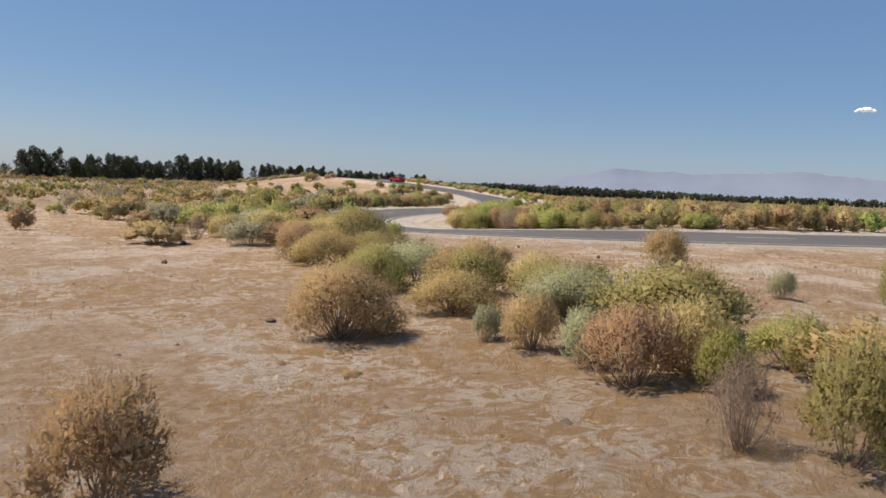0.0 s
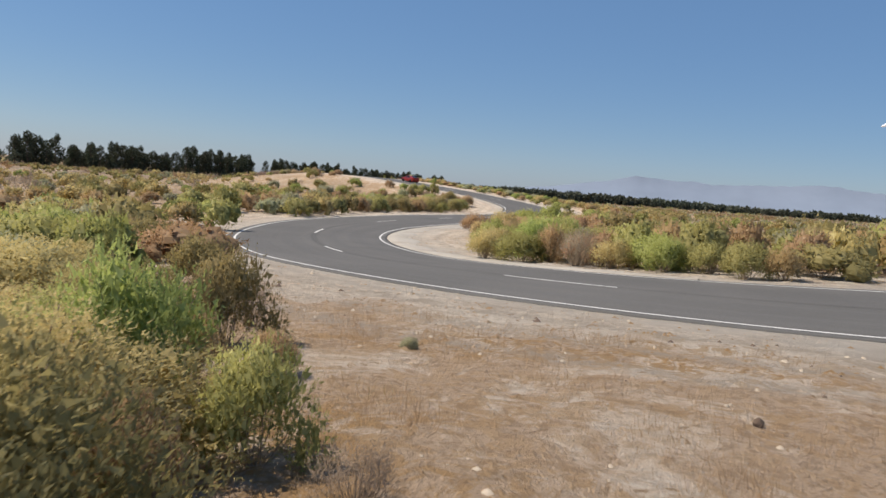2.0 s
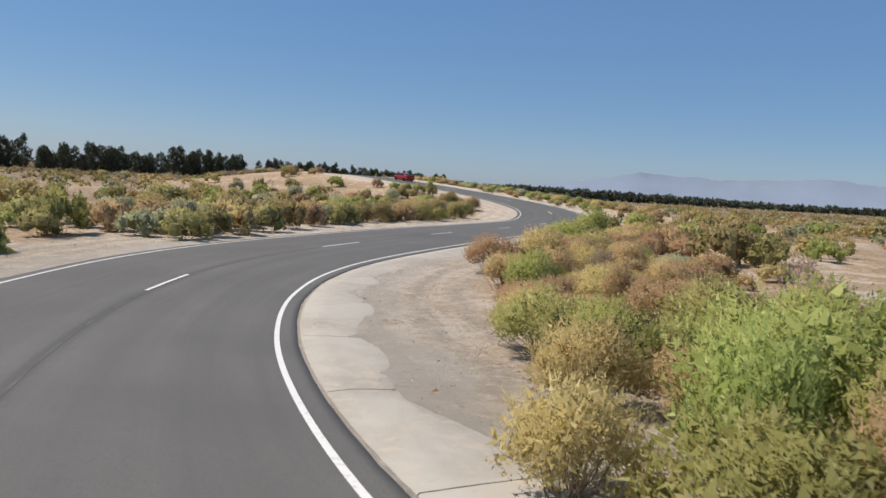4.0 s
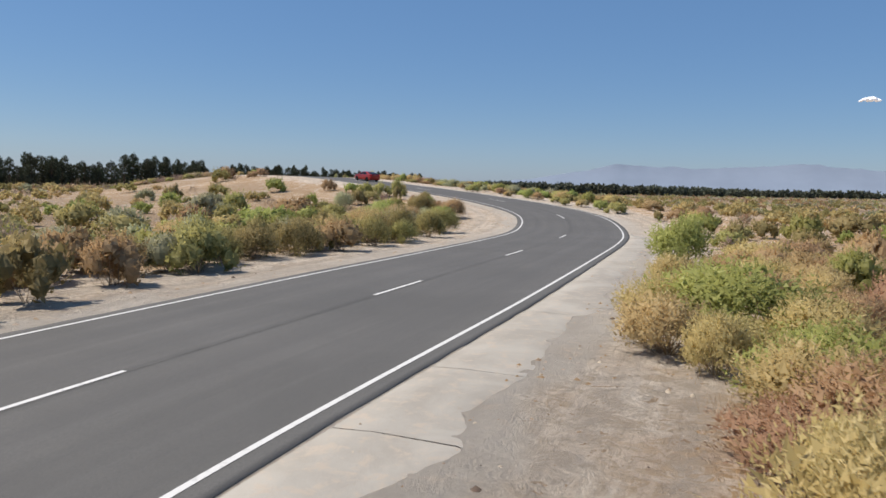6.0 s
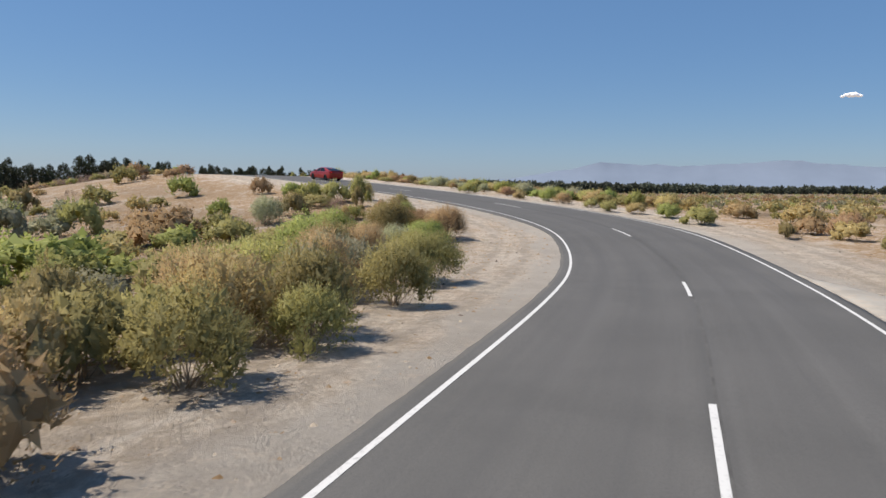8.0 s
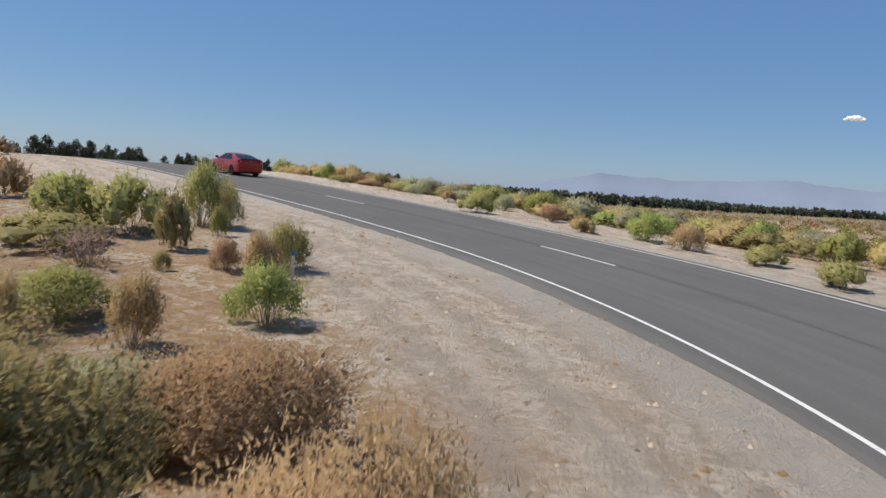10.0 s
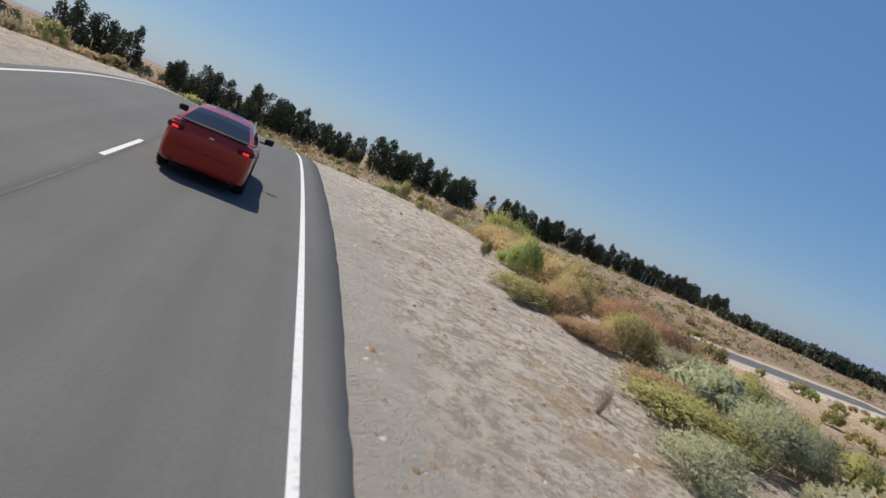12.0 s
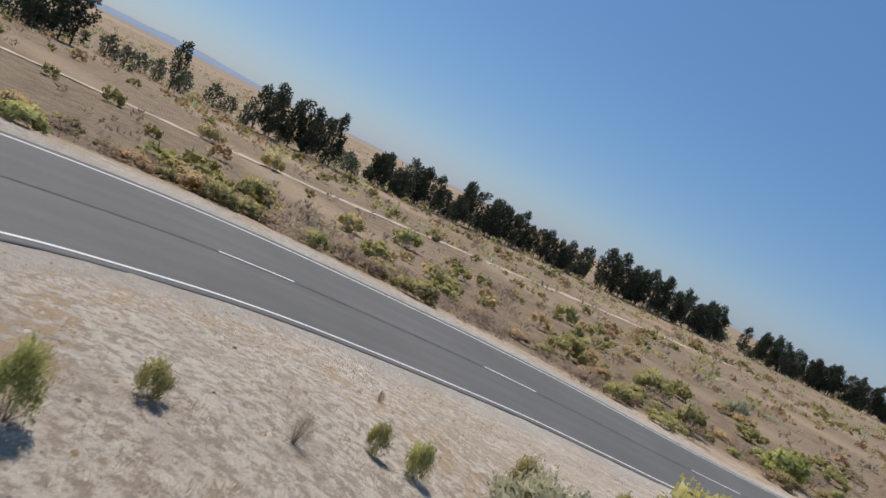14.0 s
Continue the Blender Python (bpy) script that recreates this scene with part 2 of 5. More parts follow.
def spline(points, step=0.5):
    """A smooth way through the points (Catmull-Rom), resampled at even steps."""
    p = np.array(points, float)
    p = np.vstack([2 * p[0] - p[1], p, 2 * p[-1] - p[-2]])
    out = []
    for i in range(1, len(p) - 2):
        u = np.linspace(0, 1, 24, endpoint=False)[:, None]
        a, b, c, d = p[i - 1], p[i], p[i + 1], p[i + 2]
        out.append(0.5 * (2 * b + (c - a) * u + (2 * a - 5 * b + 4 * c - d) * u**2 + (3 * b - a - 3 * c + d) * u**3))
    out = np.vstack(out)
    s = np.concatenate([[0], np.cumsum(np.hypot(*np.diff(out[:, :2], axis=0).T))])
    at = np.arange(0, s[-1], step)
    return np.column_stack([np.interp(at, s, out[:, k]) for k in range(out.shape[1])])


def softened(v, n):
    k = np.hanning(n + 2)[1:-1]
    return np.convolve(np.pad(v, n // 2, mode="edge"), k / k.sum(), mode="valid")[: len(v)]


ROAD = spline(CENTRE)
ROAD_Z = softened(ROAD[:, 2], 9)
ROAD = ROAD[:, :2]
ROAD_T = np.gradient(ROAD, axis=0)
ROAD_T /= np.linalg.norm(ROAD_T, axis=1)[:, None]
ROAD_N = np.column_stack([ROAD_T[:, 1], -ROAD_T[:, 0]])  # to the right of travel
BANK = softened(np.interp(ROAD[:, 1], [192, 206, 238, 250], [0, 0.115, 0.115, 0.02]), 25)  # falls to the right


WIDER = {-1: softened(np.interp(ROAD[:, 1], [138, 147, 160, 168], [0, 0.42, 0.42, 0]), 15), 1: softened(np.interp(ROAD[:, 1], [166, 176, 190, 200], [0, 0.3, 0.3, 0]), 15)}  # left, right


def waves(x, y, scale, seed):
    r = np.random.RandomState(seed)
    v = 0
    for k in range(7):
        a, b, c = r.uniform(0, 6.28), r.uniform(0.5, 1.6) / scale, r.uniform(0, 6.28)
        v = v + np.sin((x * np.cos(a) + y * np.sin(a)) * b * 6.28 + c)
    return v / 7


def near_road(x, y):
    """Distance from the road's middle, side (+ right of travel), and the road's height and bank there."""
    x, y = np.ravel(np.asarray(x, float)), np.ravel(np.asarray(y, float))
    d, side, z, bank, along = (np.zeros(len(x)) for _ in range(5))
    for i in range(0, len(x), 4000):
        s = slice(i, i + 4000)
        dx, dy = x[s, None] - ROAD[None, ::2, 0], y[s, None] - ROAD[None, ::2, 1]
        q = dx * dx + dy * dy
        j = q.argmin(1)
        w = 1 / (q + 0.5) ** 4
        w /= w.sum(1)[:, None]
        z[s], bank[s] = w @ ROAD_Z[::2], w @ BANK[::2]
        j2 = j * 2
        d[s] = np.sqrt(q[np.arange(len(j)), j])
        side[s] = dx[np.arange(len(j)), j] * ROAD_N[j2, 0] + dy[np.arange(len(j)), j] * ROAD_N[j2, 1]
        along[s] = j
    return d, side, z, bank, along


def plain_z(x, y):
    right = np.interp(x, [-2, 6], [0, 0.5]) * np.interp(y, [34, 62], [1, 0])
    return right + np.interp(y, [20, 60, 90, 230, 300], [0.5, 0.4, 0.0, 0.0, -0.6]) + np.where(np.hypot(x, y - 120) > 600, -0.4, 0)


RILL = [(-9.85, 187.5), (-8.9, 186.1), (-7.9, 185.0), (-7.2, 183.6), (-6.2, 182.4), (-5.25, 181.3)]


def ground_z(x, y, parts=False):
    shape = np.shape(x)
    d, side, z, bank, along = near_road(x, y)
    x, y = np.ravel(np.asarray(x, float)), np.ravel(np.asarray(y, float))
    base = plain_z(x, y)
    fall = np.exp(-((np.maximum(d - 8, 0) / 19) ** 2))
    off = np.clip((d - 6) / 6, 0, 1)
    g = base + (z - base) * fall - bank * np.clip(side, -5.5, 5.5) * np.clip(1.9 - d / 6, 0, 1)
    g = g + off * (0.16 * waves(x, y, 26, 1) + 0.10 * waves(x, y, 9, 2) + 0.04 * waves(x, y, 3.1, 3))
    g = g + np.clip((d - 4.3) / 1.5, 0, 1) * (0.035 * waves(x, y, 1.7, 4) + 0.055 * waves(x, y, 0.95, 5))
    # a rill washed down the chalky slope
    for (ax, ay), (bx, by) in zip(RILL, RILL[1:]):
        u = np.clip(((x - ax) * (bx - ax) + (y - ay) * (by - ay)) / ((bx - ax) ** 2 + (by - ay) ** 2), 0, 1)
        g = g - 0.07 * np.exp(-((np.hypot(x - ax - u * (bx - ax), y - ay - u * (by - ay)) / 0.17) ** 2))
    j = along.astype(int) * 2
    d = d - np.where(side > 0, WIDER[1][j], WIDER[-1][j])
    g = g - np.interp(d, [3.0, 3.7, 4.3, 5.0], [0.10, 0.06, 0.012, 0.0])
    if parts:
        return g.reshape(shape), d.reshape(shape), side.reshape(shape)
    return g.reshape(shape)


# terrain ends

def fast_mesh(name, verts, faces, material, smooth=False):
    """A mesh from arrays, all faces with the same number of corners."""
    me = bpy.data.meshes.new(name)
    n, k = faces.shape
    me.vertices.add(len(verts))
    me.vertices.foreach_set("co", np.ascontiguousarray(verts, dtype=np.float32).ravel())
    me.loops.add(n * k)
    me.loops.foreach_set("vertex_index", np.ascontiguousarray(faces, dtype=np.int32).ravel())
    me.polygons.add(n)
    me.polygons.foreach_set("loop_start", np.arange(0, n * k, k, dtype=np.int32))
    me.materials.append(material)
    me.update(calc_edges=True)
    if smooth:
        me.shade_smooth()
    return me


def set_float(me, name, values):
    a = me.attributes.new(name, "FLOAT", "POINT")
    a.data.foreach_set("value", np.ascontiguousarray(values, dtype=np.float32).ravel())


def part(name, bm, material, parent, label=""):
    me = bpy.data.meshes.new(name)
    bm.to_mesh(me)
    bm.free()
    me.materials.append(material)
    return piece(name, me, parent, label)


def piece(name, me, parent, label=""):
    ob = new(name, me)
    ob.parent = parent
    return tagged(ob, label) if label else ob


def strip(left, right, zl, zr, rows=None):
    """Vertices and quads of a ribbon between two rows of points."""
    n = len(left)
    v = np.vstack([np.column_stack([left, zl]), np.column_stack([right, zr])])
    i = np.arange(n - 1)
    return v, np.column_stack([i, i + n, i + n + 1, i + 1])


# ---- ground ----
def lines_of(fine0, fine1, step, reach):
    grow, at, out = step, fine1, []
    while at < reach:
        grow *= 1.16
        at += grow
        out.append(at)
    low, at, grow = [], fine0, step
    while at > -reach:
        grow *= 1.16
        at -= grow
        low.append(at)
    return np.array(low[::-1] + list(np.arange(fine0, fine1 + 0.01, step)) + out)



def halved(v, *spans):
    """The same lines with one more between each two inside the spans."""
    m = (v[1:] + v[:-1]) / 2
    return np.sort(np.concatenate([v, m[np.any([(m > a) & (m < b) for a, b in spans], axis=0)]]))


gx, gy = np.meshgrid(halved(lines_of(-58, 40, 0.5, 4900), (-26, 10)), halved(lines_of(-2, 275, 0.5, 4900), (6, 33), (126, 150), (172, 210)))
gz, gd, gs = ground_z(gx, gy, True)
nr, nc = gx.shape
idx = np.arange(nr * nc).reshape(nr, nc)
quads = np.column_stack([idx[:-1, :-1].ravel(), idx[:-1, 1:].ravel(), idx[1:, 1:].ravel(), idx[1:, :-1].ravel()])
me = fast_mesh("ground", np.column_stack([gx.ravel(), gy.ravel(), gz.ravel()]), quads, SOIL, True)
wob = 1.3 * waves(gx, gy, 7, 11)
wide = np.interp(gy, [30, 48, 76, 130, 160, 230], [7.6, 11.0, 10.0, 9.5, 11.5, 14])
wide = np.where((gs < 0) & (gy > 200), 6.6, wide)
verge = np.clip((wide + wob - gd) / 1.8, 0, 1)
set_float(me, "chalk", np.clip((gy - 167) / 10, 0, 1) * np.clip((228 - gy) / 10, 0, 1) * np.clip((26 - gd) / 6, 0, 1) * np.clip(gs, 0, 1))
set_float(me, "verge", verge)
set_float(me, "across", gs)
set_float(me, "along", near_road(gx, gy)[4])
rut = np.zeros_like(gd)
for r0 in (5.9, 7.4, 8.7):
    rut = np.maximum(rut, np.exp(-(((gd - r0 - 0.35 * waves(gx, gy, 30, 12)) / np.interp(gy, [120, 160], [0.28, 0.42])) ** 2)))
set_float(me, "rut", rut * 0.9)
set_float(me, "apron", np.clip((np.where((gs > 0) & (gy > 46) & (gy < 108), 7.0, 5.7) + 0.7 * waves(gx, gy, 5, 13) - gd) / 0.5, 0, 1) * np.clip(0.85 + 0.4 * waves(gx, gy, 40, 14), 0, 1))
away = np.hypot(gx + 2, gy - 110)
clear_left = np.exp(-(((gx + 20) / 16) ** 2 + ((gy - 22) / 24) ** 2))
outer = np.clip((gy - 176) / 34, 0, 1) * np.clip(-gs / 4, 0, 1)
west = np.clip((-gs - 9) / 10, 0, 1) * np.clip((gy - 55) / 25, 0, 1) * np.clip((205 - gy) / 20, 0, 1)
dull = np.clip(0.62 + 0.7 * waves(gx, gy, 33, 15) + np.clip((gd - 90) / 60, 0, 0.6), 0.15, 1) * np.clip((gd - 16) / 26, 0, 1)
brown = np.clip(1.0 + 0.6 * waves(gx, gy, 33, 15), 0.5, 1) * np.clip((gd - 7.5) / 5, 0, 1)
set_float(me, "plain", np.maximum((dull + (brown - dull) * outer) * (1 - 0.6 * clear_left), 0.5 * west * np.clip(0.9 + 0.8 * waves(gx, gy, 17, 18), 0.2, 1)))
ground = tagged(new("ground", me), "pale dry desert soil with sandy patches and grit", "ground", kind="structure")

# ---- road ----
road = tagged(new("road", None), "worn grey asphalt road winding through the desert", "road", kind="structure")


def beside(off, lift, s=slice(None)):
    return ROAD[s] + ROAD_N[s] * off, ROAD_Z[s] - BANK[s] * off + lift


cols = np.array([-4.32, -4.15, -3.2, -2.6, -1.9, -1.2, -0.6, -0.28, -0.14, 0.0, 0.08, 0.14, 0.28, 0.6, 1.2, 1.9, 2.6, 3.2, 4.15, 4.32])
vs, wh = [], []
jag = 0.035 * waves(ROAD[:, 0] * 3, ROAD[:, 1] * 3, 4, 21)
for k, c in enumerate(cols):
    edge = abs(c) > 4.3
    p = ROAD + ROAD_N * (c + np.sign(c) * (jag + WIDER[int(np.sign(c))]))[:, None] if edge else ROAD + ROAD_N * c
    z = ROAD_Z - BANK * c + 0.02 * (1 - (c / 4.32) ** 2)
    vs.append(np.column_stack([p, z]))
    wheel = max(math.exp(-(((abs(c) - m) / 0.35) ** 2)) for m in (1.05, 2.7))
    wh.append(np.full(len(ROAD), 0.55 * wheel))
low = [v - np.array([0, 0, 0.12]) for v in (vs[0], vs[-1])]
vs, wh = [low[0]] + vs + [low[1]], [wh[0] * 0] + wh + [wh[0] * 0]
n, m = len(ROAD), len(vs)
idx = np.arange(n * m).reshape(m, n)
quads = np.column_stack([idx[:-1, :-1].ravel(), idx[:-1, 1:].ravel(), idx[1:, 1:].ravel(), idx[1:, :-1].ravel()])
me = fast_mesh("carriageway", np.vstack(vs), quads, ASPHALT, False)
set_float(me, "wheel", np.concatenate(wh))
lanes = np.concatenate([cols[:1], cols, cols[-1:]])
set_float(me, "across", np.repeat(lanes, len(ROAD)))
set_float(me, "along", np.tile(np.arange(len(ROAD)) * 0.5, len(lanes)))
set_float(me, "joint", np.repeat(np.exp(-(((lanes - 0.06) / 0.13) ** 2)), len(ROAD)))
piece("carriageway", me, road, "grey asphalt with faint wheel tracks")


def ribbon(name, off, width, first, last, parent, label=""):
    s = slice(first, last)
    a, za = beside(off - width / 2, 0.026, s)
    b, zb = beside(off + width / 2, 0.026, s)
    crown = 0.02 * (1 - (off / 4.32) ** 2) - 0.02
    v, f = strip(a, b, za + crown, zb + crown)
    piece(name, fast_mesh(name, v, f, WHITE_LINE), parent, label)


ribbon("edge_line", -LINE_AT, 0.105, 0, len(ROAD) - 1, road, "solid white edge line")
ribbon("edge_line", LINE_AT, 0.105, 0, len(ROAD) - 1, road, "solid white edge line")
# the paving seam along the middle
seam_way = 0.03 * waves(ROAD[:, 0], ROAD[:, 1], 9, 27)
sa, za = beside(0.0, 0.023)
seam_v, seam_f = strip(sa + ROAD_N * (0.07 + seam_way - 0.022)[:, None], sa + ROAD_N * (0.07 + seam_way + 0.026)[:, None], za, za)
piece("paving_seam", fast_mesh("paving_seam", seam_v, seam_f, SEAM), road, "dark seam along the middle of the asphalt")
# broken centre line, dashes of about 3.6 m
starts = [350 - 29.2 * k for k in range(1, 12)] + [350, 379.5, 408.5, 433, 462.5, 492, 529, 562.5, 592, 623, 655, 688, 716, 745.5] + [745.5 + 29.2 * k for k in range(1, 8)]
for s0 in starts:
    if s0 > 0:
        ribbon("centre_dash", 0.0, 0.11, int(s0), int(s0) + 8, road)


# ---- pale cement apron beside the asphalt ----
def apron(first, last, wide, seed):
    """Thin cement slabs laid against the road's right edge, cracked across and buried in sand along their outer side."""
    r = random.Random(seed)
    top = tagged(new("cement_apron", None), "pale cracked cement strip beside the asphalt, sand creeping over it", "apron", kind="structure")
    at = first
    while at < last:
        to = min(last, at + r.randrange(7, 15))
        k = np.arange(at, to + 1)
        cut = np.zeros(len(k))
        cut[0], cut[-1] = 0.012, -0.012
        p = ROAD[k] + ROAD_T[k] * cut[:, None]
        taper = np.clip(np.minimum(k - first, last - k) / 10, 0.15, 1)
        w = (wide + 0.6 * waves(p[:, 0], p[:, 1], 9, seed) + 0.3 * waves(p[:, 0], p[:, 1], 4.1, seed + 1)) * taper
        rows = []
        for u in (0.0, 0.03, 0.35, 0.7, 0.93, 1.0):
            q = p + ROAD_N[k] * (4.36 + WIDER[1][k] + w * u + (0.09 * waves(p[:, 0], p[:, 1], 3.4, seed + 2) if u > 0.9 else 0))[:, None]
            lift = {0.0: -0.05, 0.03: 0.022, 0.35: 0.034, 0.7: 0.024, 0.93: 0.008, 1.0: -0.03}[u]
            rows.append(np.column_stack([q, ground_z(q[:, 0], q[:, 1]) + lift]))
        n_, m_ = len(k), len(rows)
        ix = np.arange(n_ * m_).reshape(m_, n_)
        f = np.column_stack([ix[:-1, :-1].ravel(), ix[1:, :-1].ravel(), ix[1:, 1:].ravel(), ix[:-1, 1:].ravel()])
        piece("slab", fast_mesh("slab", np.vstack(rows), f, CEMENT), top)
        at = to


apron(318, 505, 1.55, 71)


# ---- dirt track along the windbreak ----
def dirt_track(line, wide):
    way = spline(line, 2.0)
    t = unit_rows(np.gradient(way, axis=0))
    side = np.column_stack([t[:, 1], -t[:, 0]])
    w = wide * (0.5 + 0.22 * waves(way[:, 0], way[:, 1], 14, 44))[:, None]
    a, b = way - side * w, way + side * w
    v, f = strip(a, b, ground_z(a[:, 0], a[:, 1]) + 0.06, ground_z(b[:, 0], b[:, 1]) + 0.06)
    n = Net("pale_track_sand", 0.95)
    at = n.coords()
    n.colour(n.mix(n.ramp(n.noise(0.5, 5, 0.65, at), (0.42, 0.0), (0.58, 1.0)), (0.36, 0.285, 0.205), (0.49, 0.41, 0.315)))
    n.bump(n.noise(5, 5, 0.7, at), 0.5, 0.05)
    tagged(new("dirt_track", fast_mesh("dirt_track", v, f, n.mat)), "pale sandy track across the brown plain", "track", kind="structure")


def unit_rows(v):
    return v / (np.linalg.norm(v, axis=1)[:, None] + 1e-9)


dirt_track([(-112, 170), (-106, 222), (-102, 240), (-98, 265), (-96, 300), (-92, 350), (-84, 410)], 2.6)


# ---- scrub ----
def outward(v):
    """The same leaves with every face turned away from the bush's heart."""
    a = v.reshape(-1, 3, 3).copy()
    turned = (np.cross(a[:, 1] - a[:, 0], a[:, 2] - a[:, 0]) * (a.mean(1) - np.array([0, 0, 0.15]))).sum(1) < 0
    a[turned] = a[turned][:, ::-1]
    return a.reshape(-1, 3)


def leaf_normals(v, share=0.55):
    """Shading normals between each leaf's own and the crown's roundness, as fine foliage scatters light."""
    a = v.reshape(-1, 3, 3)
    own = unit_rows(np.cross(a[:, 1] - a[:, 0], a[:, 2] - a[:, 0]))
    crown = unit_rows(a.mean(1) - np.array([0, 0, 0.15]))
    return np.repeat(unit_rows(own * (1 - share) + crown * share), 3, axis=0)


def set_normals(me, normals):
    me.shade_smooth()
    me.normals_split_custom_set_from_vertices(normals.astype(np.float32))


def shrub_meshes(seed, leaves, leaf_long, leaf_wide, twigs, up, fill, lobes=11, rings=(9, 6)):
    """Stems and leaves of a bush 0.8 m in radius and 0.93 high: rounded lobes made of leafy sprigs that grow out of one root."""
    r = np.random.RandomState(seed)
    ang = np.arange(lobes) * 2.4 + r.uniform(-0.5, 0.5, lobes)
    u = (np.arange(lobes) + 0.5) / lobes
    rad, tall = 0.62 * np.sqrt(u) * r.uniform(0.8, 1.12, lobes), 0.64 - 0.40 * u**1.4 + r.uniform(-0.07, 0.07, lobes)
    mid = np.column_stack([np.cos(ang) * rad, np.sin(ang) * rad, tall])
    size = r.uniform(0.25, 0.38, lobes)
    per = 12
    sprigs = max(leaves // per, 6)
    k = r.randint(0, lobes, sprigs)
    td = unit_rows(r.normal(size=(sprigs, 3)) + np.array([0, 0, 0.35]))
    end = mid[k] + td * (size[k] * r.uniform(0.72, 1.06, sprigs))[:, None]
    low = end[:, 2] < 0.03
    end[low, 2] = r.uniform(0.03, 0.2, low.sum())
    grow = unit_rows(end - np.array([0, 0, -0.25]))
    axis = unit_rows(grow * 0.7 + td * 0.45 + np.array([0, 0, up * 0.5]) + r.normal(size=(sprigs, 3)) * 0.22)
    reach = r.uniform(0.07, 0.17, sprigs)
    j = np.repeat(np.arange(sprigs), per)
    n = len(j)
    along = np.tile(np.linspace(-1.0, 0.55, per), sprigs) + r.uniform(-0.08, 0.08, n)
    at = end[j] + axis[j] * (reach[j] * along)[:, None] + r.normal(size=(n, 3)) * 0.016 * (1.2 - 0.5 * along)[:, None]
    at[:, 2] = np.maximum(at[:, 2], 0.015)
    way = unit_rows(axis[j] * 0.75 + r.normal(size=(n, 3)) * 0.42)
    # leaves turn their faces outwards from the lobe, so each lobe has a lit and a shaded side
    across = unit_rows(np.cross(way, td[j] + r.normal(size=(n, 3)) * 0.45))
    ln = leaf_long * r.uniform(0.6, 1.3, n)[:, None]
    wd = leaf_wide * r.uniform(0.6, 1.3, n)[:, None]
    v = np.stack([at - across * wd, at + across * wd, at + way * ln], 1).reshape(-1, 3)
    # closer, broader growth inside the lobes
    m = int(leaves * fill)
    if m:
        k = r.randint(0, lobes, m)
        d = unit_rows(r.normal(size=(m, 3)))
        at = mid[k] + d * (size[k] * r.uniform(0.2, 0.85, m))[:, None]
        at[:, 2] = np.maximum(at[:, 2], 0.05)
        way = unit_rows(d * 0.4 + np.array([0, 0, 0.5]) + r.normal(size=(m, 3)) * 0.6)
        across = unit_rows(np.cross(way, d + r.normal(size=(m, 3)) * 0.3))
        ln, wd = leaf_long * 2.2 * r.uniform(0.6, 1.2, m)[:, None], leaf_wide * 3.2 * r.uniform(0.6, 1.2, m)[:, None]
        v = np.vstack([v, np.stack([at - across * wd, at + across * wd, at + way * ln], 1).reshape(-1, 3)])
    # the close middle of each lobe, a lumpy mass of short growth
    if rings and fill > 0.1:
        nu, nv = rings
        a, w = np.meshgrid(np.arange(nu + 1) * math.tau / nu, np.arange(nv + 1) * math.pi / nv)
        ball = np.stack([np.cos(a) * np.sin(w), np.sin(a) * np.sin(w), np.cos(w)], 2)
        for c, q in zip(mid, size):
            bumpy = r.uniform(0.42, 0.72, (nv + 1, nu + 1))
            bumpy[:, -1], bumpy[0], bumpy[-1] = bumpy[:, 0], 0.6, 0.6
            lump = c + ball * (q * bumpy)[:, :, None]
            lump[:, :, 2] = np.maximum(lump[:, :, 2], 0.0)
            p0, p1, p2, p3 = (g.reshape(-1, 3) for g in (lump[:-1, :-1], lump[:-1, 1:], lump[1:, :-1], lump[1:, 1:]))
            v = np.vstack([v, np.stack([p0, p2, p3], 1).reshape(-1, 3), np.stack([p0, p3, p1], 1).reshape(-1, 3)])
    v = outward(v)
    f = np.arange(len(v)).reshape(-1, 3)
    tv, tf = [], []
    for _ in range(twigs):
        e = end[r.randint(sprigs)] * r.uniform(0.8, 1.03)
        b = np.array([r.uniform(-0.10, 0.10), r.uniform(-0.10, 0.10), -0.06])
        h = b * 0.45 + e * 0.55 + np.array([0, 0, -0.06]) + r.normal(size=3) * 0.03
        base = len(tv)
        for p, w in ((b, 0.013), (h, 0.008), (e, 0.003)):
            for q in range(3):
                a = q * 2.094
                tv.append(p + np.array([math.cos(a) * w, math.sin(a) * w, 0]))
        for lvl in (0, 3):
            for q in range(3):
                tf.append((base + lvl + q, base + lvl + (q + 1) % 3, base + lvl + 3 + (q + 1) % 3, base + lvl + 3 + q))
    return v, f, np.array(tv), np.array(tf)


KINDS = {  # share of leaves, leaf length, leaf half width, twigs, upward lean, inner growth
    "olive": (1.0, 0.030, 0.0044, 50, 0.55, 0.36, "dense olive-green desert shrub with fine feathery leaves"),
    "gold": (1.0, 0.029, 0.0040, 64, 0.5, 0.36, "straw-yellow dry desert shrub with brittle fine stems"),
    "dead": (0.75, 0.042, 0.0022, 130, 0.45, 0.05, "leafless grey-brown dead shrub of tangled twigs"),
    "green": (1.0, 0.033, 0.0046, 46, 0.7, 0.36, "bright green saltbush with upright leafy shoots"),
    "sage": (1.0, 0.026, 0.0047, 54, 0.45, 0.36, "pale grey-green sage shrub with small leaves"),
    "rust": (1.0, 0.033, 0.0042, 90, 0.5, 0.30, "rust-brown withered shrub with wispy stems"),
}
